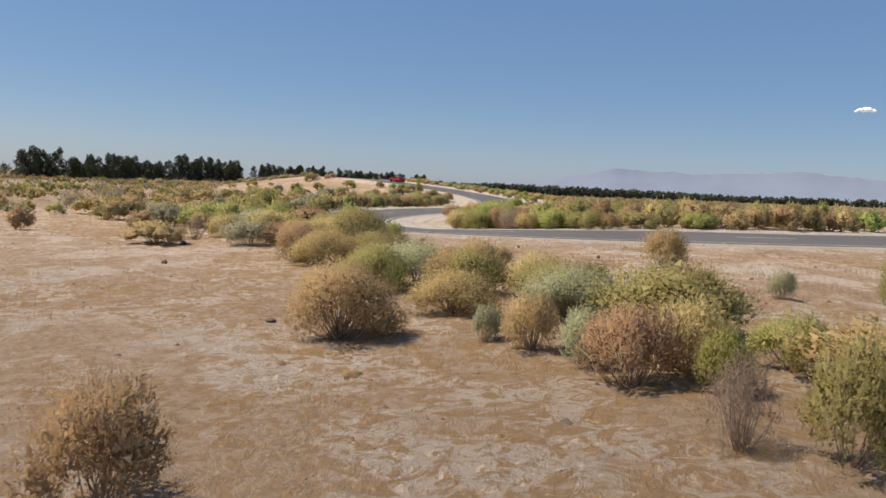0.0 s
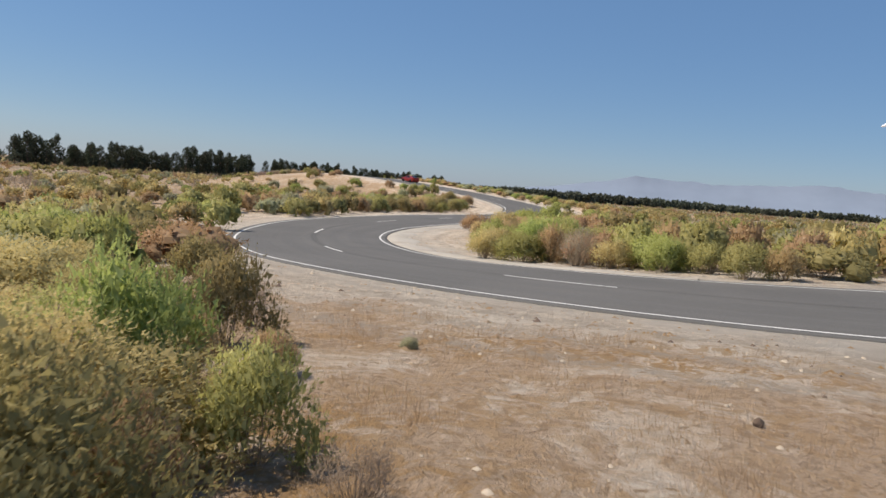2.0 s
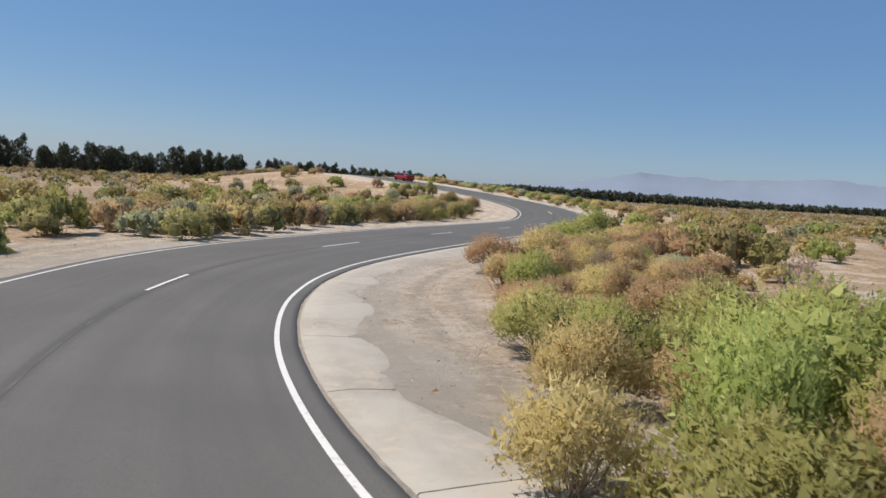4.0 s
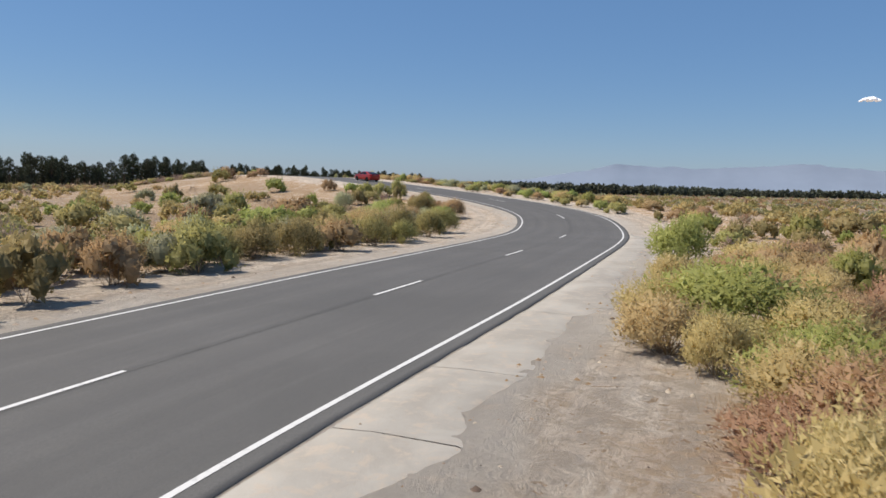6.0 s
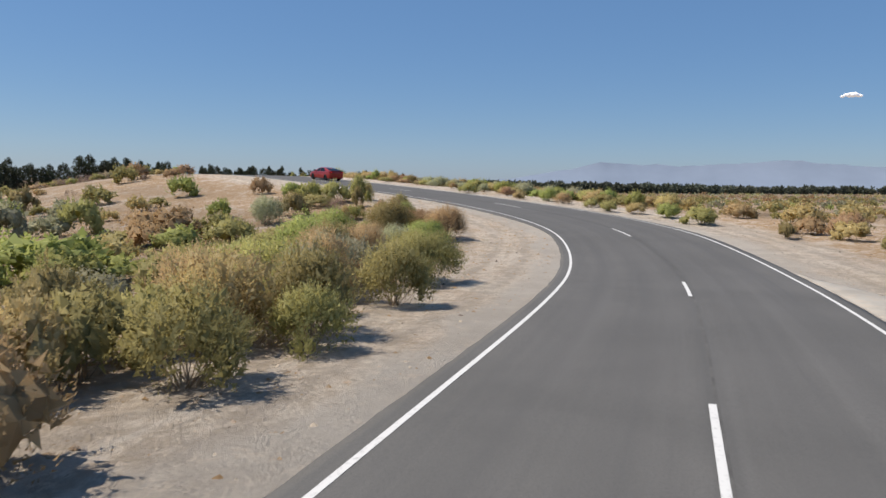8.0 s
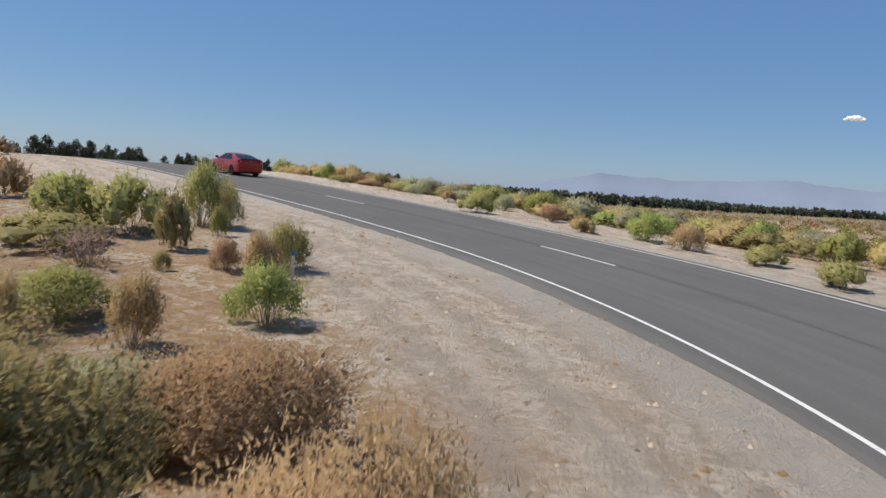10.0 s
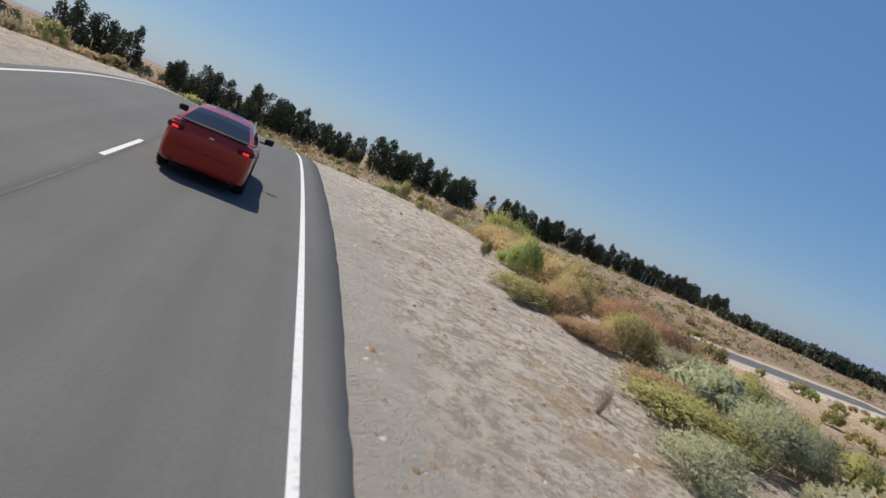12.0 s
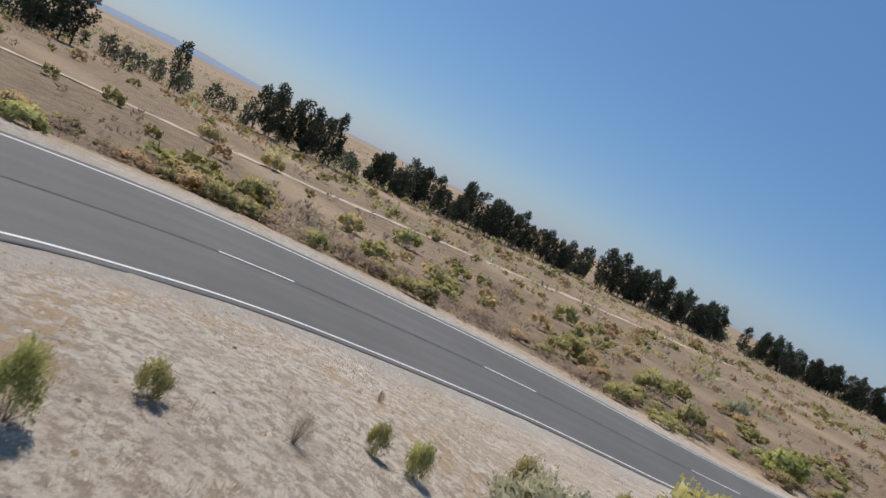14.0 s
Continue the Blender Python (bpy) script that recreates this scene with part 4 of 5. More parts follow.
# scrub standing farther from the road, joined
for kind, plants in BEYOND.items():
    vs = []
    for k, (x, y, w, high, turn) in enumerate(plants):
        v = shrub_shape(kind, "middle" if abs(x + 3) < 9 else "far" if abs(x + 5) < 40 else "speck", 17 + (k % 3) * 7 + len(kind) * 31)[0] * np.array([w / 1.6, w / 1.6, high / 0.93])
        c, q = math.cos(turn), math.sin(turn)
        z = float(ground_z(np.array([x]), np.array([y]))[0])
        vs.append(np.column_stack([v[:, 0] * c - v[:, 1] * q + x, v[:, 0] * q + v[:, 1] * c + y, v[:, 2] + z - 0.03]))
    vs = np.vstack(vs)
    me = fast_mesh("open_scrub", vs, np.arange(len(vs)).reshape(-1, 3), LEAF[kind])
    tagged(new("open_scrub", me), "low desert scrub spread over the open plain", "scrub", kind="stuff")


# the far plain's scrub, uncountable
def far_scrub(name, count, inner, outer, palette, seed, plot=None):
    r = np.random.RandomState(seed)
    ang, rad = r.uniform(0, 6.283, count * 3), np.sqrt(r.uniform(inner**2, outer**2, count * 3)) if outer < 400 else np.exp(r.uniform(math.log(inner), math.log(outer), count * 3))
    x, y = rad * np.sin(ang), 120 + rad * np.cos(ang)
    if plot:
        x, y = r.uniform(plot[0], plot[1], len(x)), r.uniform(plot[2], plot[3], len(x))
    d, _, _, _, _ = near_road(x, y)
    keep = (d > 13) & ((x < -72) | (x > 66) | (y > 290)) & (y > 40) & (waves(x, y, 40, 33) + r.uniform(-0.35, 0.5, len(x)) > 0)
    x, y, rad = x[keep][:count], y[keep][:count], rad[keep][:count]
    z = ground_z(x, y)
    w = r.uniform(0.5, 1.5, len(x)) * np.interp(rad, [60, 500], [1.0, 1.7])
    blades = 12
    n = len(x) * blades
    k = np.repeat(np.arange(len(x)), blades)
    dirs = r.normal(size=(n, 3))
    dirs /= np.linalg.norm(dirs, axis=1)[:, None]
    dirs[:, 2] = np.abs(dirs[:, 2])
    tip = np.column_stack([x[k], y[k], z[k]]) + dirs * (w[k] * r.uniform(0.35, 1, n))[:, None] * np.array([1, 1, 0.75])
    way = dirs + r.normal(size=(n, 3)) * 0.6 + np.array([0, 0, 0.3])
    way /= np.linalg.norm(way, axis=1)[:, None]
    across = np.cross(way, r.normal(size=(n, 3)))
    across /= np.linalg.norm(across, axis=1)[:, None]
    ln, wd = (w[k] * 0.55)[:, None], (w[k] * 0.16)[:, None]
    v = np.stack([tip - way * ln * 0.5, tip + across * wd, tip + way * ln * 0.5, tip - across * wd], 1).reshape(-1, 3)
    me = fast_mesh(name, v, np.arange(n * 4).reshape(-1, 4), LEAF[palette])
    tagged(new(name, me), "distant low desert scrub spread over the plain", "scrub", kind="stuff")


for q, (pal, cnt) in enumerate((("olive", 3000), ("gold", 3000), ("sage", 700), ("dead", 1100))):
    far_scrub("distant_scrub", cnt, 190, 1100, pal, 40 + q)


# bushes of the open plain out to the windbreak
rp = random.Random(23)
field = np.array([(rp.uniform(-180, 190), rp.uniform(0, 430)) for _ in range(9000)])
fd, fs, _, _, _ = near_road(field[:, 0], field[:, 1])
thickness = waves(field[:, 0], field[:, 1], 42, 35)
SPECKS = {}
for (x, y), d, side, thick in zip(field, fd, fs, thickness):
    if -72 < x < 66 and y < 290 or d < 14 or rp.random() > 0.2 + 0.8 * thick:
        continue
    kinds = ["dead", "dead", "olive", "olive", "dead", "rust"] if side < 0 else ["olive", "gold", "gold", "sage", "olive", "rust"]
    SPECKS.setdefault(rp.choice(kinds), []).append((x, y, rp.uniform(1.2, 3.6), rp.uniform(0.35, 0.6), rp.uniform(0, 6.28)))
for kind, plants in SPECKS.items():
    vs = []
    px, py = np.array([p[0] for p in plants]), np.array([p[1] for p in plants])
    pz = ground_z(px, py)
    shapes = [shrub_shape(kind, "speck", 300 + k)[0] for k in range(5)]
    for k, (x, y, w, part_high, turn) in enumerate(plants):
        v = shapes[k % 5] * np.array([w / 1.6, w / 1.6, w * part_high / 0.93])
        c, q = math.cos(turn), math.sin(turn)
        vs.append(np.column_stack([v[:, 0] * c - v[:, 1] * q + x, v[:, 0] * q + v[:, 1] * c + y, v[:, 2] + pz[k] - 0.05]))
    vs = np.vstack(vs)
    me = fast_mesh("plain_scrub", vs, np.arange(len(vs)).reshape(-1, 3), LEAF[kind])
    tagged(new("plain_scrub", me), "scattered desert bushes on the brown plain", "scrub", kind="stuff")


# ---- trees ----
def tree_meshes(seed, tall, wide, clumps, cards, bare):
    """Trunk with limbs, and a crown of many small needle clumps with gaps; one tree at the origin."""
    r = np.random.RandomState(seed)
    tv, tf = [], []

    def limb(a, b, w0, w1):
        base = len(tv)
        for p, w in ((a, w0), (b, w1)):
            for q in range(5):
                t = q * 1.2566
                tv.append(np.array(p) + np.array([math.cos(t) * w, math.sin(t) * w, 0]))
        for q in range(5):
            tf.append((base + q, base + (q + 1) % 5, base + 5 + (q + 1) % 5, base + 5 + q))

    bend = r.uniform(-0.3, 0.3, 2)
    limb((0, 0, -0.4), (bend[0] * 0.5, bend[1] * 0.5, tall * 0.45), 0.2, 0.14)
    limb((bend[0] * 0.5, bend[1] * 0.5, tall * 0.45), (bend[0], bend[1], tall * 0.93), 0.14, 0.04)
    cv = []
    for c in range(clumps):
        u = (c + r.uniform(0, 1)) / clumps
        h = tall * (bare + (0.97 - bare) * u)
        prof = wide * (0.35 + 0.75 * math.sin(math.pi * min(1, 0.22 + 0.78 * u)) ** 0.8) * r.uniform(0.55, 1.1)
        t = r.uniform(0, 6.283)
        e = np.array([bend[0] * u + math.cos(t) * prof * 0.62, bend[1] * u + math.sin(t) * prof * 0.62, h])
        limb((bend[0] * u, bend[1] * u, h - 0.5 - 0.4 * prof), e, 0.06, 0.02)
        s = wide * r.uniform(0.17, 0.36)
        d = r.normal(size=(cards, 3))
        d /= np.linalg.norm(d, axis=1)[:, None]
        tip = e + d * s * r.uniform(0.3, 1.0, cards)[:, None] * np.array([1, 1, 1.25])
        way = d * 0.7 + np.array([math.cos(t) * 0.3, math.sin(t) * 0.3, 0.8]) + r.normal(size=(cards, 3)) * 0.35
        way /= np.linalg.norm(way, axis=1)[:, None]
        ac = np.cross(way, r.normal(size=(cards, 3)))
        ac /= np.linalg.norm(ac, axis=1)[:, None]
        ln, wd = s * 0.52, s * 0.19
        cv.append(np.stack([tip - way * ln * 0.5, tip + ac * wd, tip + way * ln * 0.6, tip - ac * wd], 1).reshape(-1, 3))
    cv = np.vstack(cv)
    return np.array(tv), np.array(tf), cv, np.arange(len(cv)).reshape(-1, 4)


TREES = []
for k in range(7):
    tv, tf, cv, cf = tree_meshes(60 + k, *((11.4, 3.5), (12.4, 3.2), (10.4, 3.8), (12.0, 3.6), (9, 3.5), (11.4, 2.9), (6.5, 4.2))[k], *((40, 34) if k < 6 else (26, 24)), (0.16, 0.2, 0.12, 0.18, 0.1, 0.22, 0.04)[k])
    top = new("pine_tree" if k < 6 else "broad_tree", None)
    tagged(top, "tall dark green pine in a windbreak row" if k < 6 else "low grey-green broad tree among the pines", "tree", "windbreak trees")
    piece("trunk", fast_mesh("trunk", tv, tf, BARK), top)
    piece("crown", fast_mesh("crown", cv, cf, PINE if k < 6 else PALE_TREE), top)
    TREES.append([top, 0])


def plant(k, x, y, size, turn):
    top, used = TREES[k]
    m = pose(x, y, float(ground_z(np.array([x]), np.array([y]))[0]), 0, 0, turn)
    if used:
        ob = copy_thing(top, m)
    else:
        ob, TREES[k][1] = top, 1
        ob.matrix_basis = m
    ob.scale = (size, size, size)


# the windbreak left of the road: groups along a bent row, with the gaps between them
rt = random.Random(9)
ROW = spline([(-172, 150), (-170, 215), (-166, 257), (-162, 300), (-160, 350), (-158, 400), (-152, 430), (-145, 470), (-136, 520), (-118, 580), (-95, 630), (-70, 680), (-45, 735), (-20, 790)], 1.0)
row_y = ROW[:, 1]
GROUPS = [(152, 200, 15), (202, 247, 18), (266, 267, 1), (284, 308, 12), (321, 349, 13), (350, 418, 29), (428, 508, 36), (520, 521, 1), (534, 590, 26), (594, 650, 25), (654, 714, 25), (719, 788, 26)]
for a, b, cnt in GROUPS:
    for i in range(cnt):
        y = a + (b - a) * (i + rt.uniform(-0.3, 0.3)) / max(1, cnt - 1)
        j = int(np.abs(row_y - y).argmin())
        x = ROW[j, 0] + rt.uniform(-5, 3)
        k = rt.choice([0, 1, 2, 3, 3, 4, 5, 0]) if rt.random() > 0.14 else 6
        plant(k, x, y, rt.uniform(0.78, 1.1) * (1.25 if y > 420 else 1.0), rt.uniform(0, 360))


# low broad trees fill the gaps under the pines
for j in range(0, len(ROW), 5):
    if row_y[j] < 780 and rt.random() < 0.9:
        plant(6, ROW[j, 0] - rt.uniform(2, 22), row_y[j] + rt.uniform(-4, 4), rt.uniform(0.45, 0.85), rt.uniform(0, 360))


def far_woods(name, bearing0, bearing1, dist0, dist1, tall, count, seed):
    """A far belt of trees as many small clumps, nobody could count them."""
    r = np.random.RandomState(seed)
    vs = []
    u = r.uniform(0, 1, count)
    b, dist = np.radians(bearing0 + (bearing1 - bearing0) * u), dist0 + (dist1 - dist0) * u
    x, y = -np.sin(b) * dist + r.uniform(-6, 6, count), np.cos(b) * dist + r.uniform(-6, 6, count)
    h = tall * r.uniform(0.5, 1.08, count)
    z = ground_z(x, y)
    cards = 60
    k = np.repeat(np.arange(count), cards)
    n = len(k)
    d = r.normal(size=(n, 3))
    d /= np.linalg.norm(d, axis=1)[:, None]
    tip = np.column_stack([x[k], y[k], z[k] + h[k] * 0.52]) + d * np.column_stack([h[k] * 0.33, h[k] * 0.33, h[k] * 0.48]) * r.uniform(0.5, 1, n)[:, None]
    way = d + r.normal(size=(n, 3)) * 0.5
    way /= np.linalg.norm(way, axis=1)[:, None]
    ac = np.cross(way, r.normal(size=(n, 3)))
    ac /= np.linalg.norm(ac, axis=1)[:, None]
    ln, wd = (h[k] * 0.20)[:, None], (h[k] * 0.09)[:, None]
    v = np.stack([tip - way * ln, tip + ac * wd, tip + way * ln, tip - ac * wd], 1).reshape(-1, 3)
    tagged(new(name, fast_mesh(name, v, np.arange(n * 4).reshape(-1, 4), BELT_LEAF)), "distant dark belt of trees along the plain", "trees", kind="stuff")


BELT = [(1.5, -0.9, 640, 620), (-1.1, -3.2, 610, 600), (-3.4, -7.0, 560, 560), (-7.4, -9.1, 580, 590), (-9.3, -10.4, 600, 610), (-10.7, -13.1, 620, 650),
        (-13.5, -16.6, 665, 700), (-16.9, -19.4, 720, 760), (-19.6, -21.0, 780, 800), (-21.2, -24.3, 830, 900)]
for q, (b0, b1, d0, d1) in enumerate(BELT):
    far_woods("tree_belt", b0, b1, d0, d1, 7.6, int(30 * abs(b1 - b0)) + 6, 90 + q)
far_woods("tree_belt", -24.7, -28.6, 980, 1010, 9.0, 80, 120)
far_woods("tree_belt", -28.9, -40.0, 1020, 1100, 9.5, 190, 121)

# ---- mountains on the horizon ----
bear = np.linspace(-75, 95, 340)
RIDGE_B = [-75, -45, -36, -30.6, -28.3, -26.1, -23, -19.2, -15.3, -12.7, -10.8, -6.1, -2, 8, 40, 58, 64, 68, 80, 95]
RIDGE_H = [0.9, 1.3, 1.5, 1.57, 1.72, 2.03, 1.85, 1.63, 1.73, 1.87, 1.39, 0.59, 0.1, -0.1, -0.1, 0.1, 0.45, 0.4, 0.15, 0.0]
high = np.interp(bear, RIDGE_B[0:], RIDGE_H)
high = high + 0.05 * waves(bear * 3, bear * 0, 6, 51) * (high > 0.3) + 0.03 * waves(bear * 3, bear * 0, 2, 52) * (high > 0.3)
rows = []
far = 4600.0
for lvl, (frac, back_by) in enumerate(((-0.4, -350), (0.25, -200), (0.6, -90), (0.85, -30), (1.0, 0))):
    dd = far + back_by + 12 * waves(bear * 4, bear * 0 + lvl, 5, 53 + lvl)
    zz = 3.5 + np.tan(np.radians(high)) * far * frac * (1 + 0.05 * waves(bear * 5, bear * 0, 2 + lvl, 57))
    if lvl == 0:
        zz = zz * 0 - 30
    rows.append(np.column_stack([-np.sin(np.radians(bear)) * dd, np.cos(np.radians(bear)) * dd, zz]))
n, m = len(bear), len(rows)
idx = np.arange(n * m).reshape(m, n)
quads = np.column_stack([idx[:-1, :-1].ravel(), idx[1:, :-1].ravel(), idx[1:, 1:].ravel(), idx[:-1, 1:].ravel()])
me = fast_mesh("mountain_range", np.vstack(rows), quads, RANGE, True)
tagged(new("mountain_range", me), "mountain range along the horizon, tinted blue-grey for haze", "mountains", kind="structure")

# ---- dry grass, stones and litter ----
def grass(name, spots, reach, blades, tall, material, seed, label):
    r = np.random.RandomState(seed)
    k = np.repeat(np.arange(len(spots)), blades)
    n = len(k)
    base = spots[k] + r.normal(size=(n, 2)) * reach
    z = ground_z(base[:, 0], base[:, 1])
    root = np.column_stack([base, z - 0.01])
    h = tall * r.uniform(0.5, 1.3, n)[:, None]
    lean = np.column_stack([r.normal(size=(n, 2)) * 0.35, np.ones(n)])
    side = np.column_stack([r.normal(size=(n, 2)), np.zeros(n)])
    side /= np.linalg.norm(side, axis=1)[:, None]
    w = 0.002 + 0.007 * h
    v = np.stack([root - side * w, root + side * w, root + lean * h], 1).reshape(-1, 3)
    tagged(new(name, fast_mesh(name, v, np.arange(n * 3).reshape(-1, 3), material)), label, "grass", kind="stuff")


rg = np.random.RandomState(77)
spots = np.column_stack([rg.uniform(-34, 34, 9000), rg.uniform(2, 240, 9000)])
gd_, _, _, _, _ = near_road(spots[:, 0], spots[:, 1])
patch = waves(spots[:, 0], spots[:, 1], 14, 61) + rg.uniform(-0.3, 0.3, 9000)
opening = np.column_stack([rg.uniform(-4, 13, 700), rg.uniform(15, 33, 700)])
opening = opening[(near_road(opening[:, 0], opening[:, 1])[0] > 7) & (waves(opening[:, 0], opening[:, 1], 5, 63) > 0.02)]
spots_in = np.vstack([spots[(gd_ > 8) & (patch > 0.15)][:2200], opening])
grass("dry_grass", spots_in, 0.20, 34, 0.17, LEAF["rust"], 78, "sparse tufts of dry rust-coloured grass on sand")
spots_out = spots[(gd_ > 11) & (patch < 0.1)][:1400]
grass("dry_grass", spots_out, 0.24, 26, 0.20, LEAF["gold"], 79, "sparse tufts of dry straw-coloured grass on sand")


def litter(name, count, low, high, dmin, dmax, material, seed, label):
    """Loose stones and clods, each a small uneven lump half sunk in the soil."""
    r = np.random.RandomState(seed)
    x, y = r.uniform(-40, 36, count * 4), r.uniform(2, 245, count * 4)
    d, _, _, _, _ = near_road(x, y)
    keep = (d > dmin) & (d < dmax)
    x, y = x[keep][:count], y[keep][:count]
    z = ground_z(x, y)
    n = len(x)
    s = low * (high / low) ** (r.uniform(0, 1, n) ** 2.2)
    unit = np.array([(1, 0, 0), (0.3, 0.95, 0.1), (-0.8, 0.6, 0), (-0.8, -0.6, 0.05), (0.3, -0.95, 0), (0, 0, 0.8)])
    v = unit[None] * r.uniform(0.6, 1.25, (n, 6, 1)) * s[:, None, None]
    a = r.uniform(0, 6.28, n)
    c, q = np.cos(a)[:, None], np.sin(a)[:, None]
    v = np.stack([v[:, :, 0] * c - v[:, :, 1] * q, v[:, :, 0] * q + v[:, :, 1] * c, v[:, :, 2]], 2)
    v = v + np.stack([x, y, z - s * 0.12], 1)[:, None]
    ring = np.array([(0, 1, 5), (1, 2, 5), (2, 3, 5), (3, 4, 5), (4, 0, 5)])
    f = (ring[None] + (np.arange(n) * 6)[:, None, None]).reshape(-1, 3)
    tagged(new(name, fast_mesh(name, v.reshape(-1, 3), f, material)), label, "stones", kind="stuff")


PALE_STONE = plain_material("pale_stone", (0.46, 0.38, 0.29), 0.9, scale=12)
litter("loose_stones", 9000, 0.012, 0.07, 4.5, 14, PALE_STONE, 81, "small pale stones strewn along the verge")
litter("soil_clods", 7000, 0.015, 0.09, 5.5, 40, STONE, 82, "dark clods and litter strewn over the soil")


def crumbs(name, count, x0, x1, y0, y1, seed, label):
    """Broken crust of the soil lying loose on it."""
    r = np.random.RandomState(seed)
    x, y = r.uniform(x0, x1, count * 2), r.uniform(y0, y1, count * 2)
    d = near_road(x, y)[0]
    patchy = waves(x, y, 6, seed) + r.uniform(-0.4, 0.4, len(x))
    keep = (d > 4.7) & (patchy > -0.1)
    x, y = x[keep][:count], y[keep][:count]
    n = len(x)
    z = ground_z(x, y)
    s = 0.02 * 4.0 ** (r.uniform(0, 1, n) ** 2)
    a = r.uniform(0, 6.28, (n, 1)) + np.array([0, 1.1, 2.3, 3.3, 4.4, 5.4])[None] + r.uniform(-0.25, 0.25, (n, 6))
    q = r.uniform(0.65, 1.25, (n, 6)) * s[:, None]
    low = np.stack([x[:, None] + np.cos(a) * q * 1.25, y[:, None] + np.sin(a) * q, np.repeat((z - 0.012)[:, None], 6, 1)], 2)
    tip = np.stack([x + r.uniform(-0.3, 0.3, n) * s, y + r.uniform(-0.3, 0.3, n) * s, z + s * r.uniform(0.35, 0.8, n)], 1)[:, None]
    v = np.concatenate([low, tip], 1).reshape(-1, 3)
    ring = np.array([(0, 1, 6), (1, 2, 6), (2, 3, 6), (3, 4, 6), (4, 5, 6), (5, 0, 6)])
    f = (ring[None] + (np.arange(n) * 7)[:, None, None]).reshape(-1, 3)
    me = fast_mesh(name, v, f, SOIL)
    tagged(new(name, me), label, "soil", kind="stuff")


crumbs("crust_crumbs", 9000, -9, 12, 3, 36, 91, "broken pale soil crust lying on sand")
crumbs("crust_crumbs", 5000, -10, 14, 36, 125, 92, "broken pale soil crust lying on sand")
crumbs("crust_crumbs", 7000, -10, 8, 125, 180, 93, "broken pale soil crust lying on sand")
crumbs("crust_crumbs", 9000, -34, 4, 172, 226, 94, "broken pale soil crust lying on the slope")


def rock(x, y, wide, high):
    bm = bmesh.new()
    bmesh.ops.create_icosphere(bm, subdivisions=2, radius=0.5)
    for v in bm.verts:
        v.co *= 1 + 0.35 * noise.noise(v.co * 2.3 + Vector((x, y, 0)))
        v.co.x, v.co.y, v.co.z = v.co.x * wide, v.co.y * wide * 0.8, v.co.z * high * 1.2
    me = bpy.data.meshes.new("rock")
    bm.to_mesh(me)
    bm.free()
    me.materials.append(STONE)
    ob = tagged(new("rock", me), "small dark rock lying on pale sand", "rock", "loose rocks")
    ob.matrix_basis = pose(x, y, float(ground_z(np.array([x]), np.array([y]))[0]) + high * 0.3, 0, 0, x * 50)


for x, y, w, h in ((4.6, 22.9, 0.13, 0.12), (1.3, 24.6, 0.16, 0.1), (2.5, 26.8, 0.11, 0.1), (1.0, 24.3, 0.1, 0.08), (-17.3, 199.5, 0.22, 0.16), (-25.4, 205.0, 0.2, 0.16),
                   (-9.6, 26.5, 0.24, 0.16), (-8.2, 21.0, 0.2, 0.12), (-3.3, 13.2, 0.2, 0.08), (3.9, 83.0, 0.16, 0.1)):
    rock(x, y, w, h)


# ---- roadside marker ----
def roadside_marker(x, y, turn):
    z = float(ground_z(np.array([x]), np.array([y]))[0])
    top = tagged(new("roadside_marker", None), "thin pale marker post with a small teal plate beside a shrub", "marker post")
    top.matrix_basis = pose(x, y, z, 0, 0, turn)
    bm = bmesh.new()
    bmesh.ops.create_cube(bm, size=1, matrix=Matrix.Translation((0, 0, 0.42)) @ Matrix.Diagonal((0.10, 0.045, 0.96, 1)))
    bmesh.ops.bevel(bm, geom=bm.edges[:], offset=0.008, segments=1, affect="EDGES", profile=0.5)
    part("post", bm, plain_material("weathered_post", (0.68, 0.63, 0.52), 0.85, scale=14), top, "weathered pale post")
    bm = bmesh.new()
    bmesh.ops.create_cube(bm, size=1, matrix=Matrix.Translation((0, -0.034, 0.98)) @ Matrix.Diagonal((0.26, 0.012, 0.16, 1)))
    bmesh.ops.bevel(bm, geom=bm.edges[:], offset=0.004, segments=1, affect="EDGES", profile=0.5)
    plate = part("plate", bm, plain_material("teal_plate", (0.03, 0.17, 0.17), 0.5), top, "small teal plate")
    cu = bpy.data.curves.new("characters", "FONT")
    cu.body, cu.size, cu.align_x, cu.align_y, cu.extrude = "C 21", 0.13, "CENTER", "CENTER", 0.001
    tmp = new("characters", cu)
    me = bpy.data.meshes.new_from_object(tmp.evaluated_get(bpy.context.evaluated_depsgraph_get()))
    bpy.data.objects.remove(tmp)
    me.materials.append(WHITE_LINE)
    txt = piece("characters", me, plate, "white characters C 21")
    txt.matrix_basis = pose(0, -0.043, 0.98, 90, 0, 0)
    top.scale = (0.62, 0.62, 0.62)


roadside_marker(-2.32, 146.02, 8)


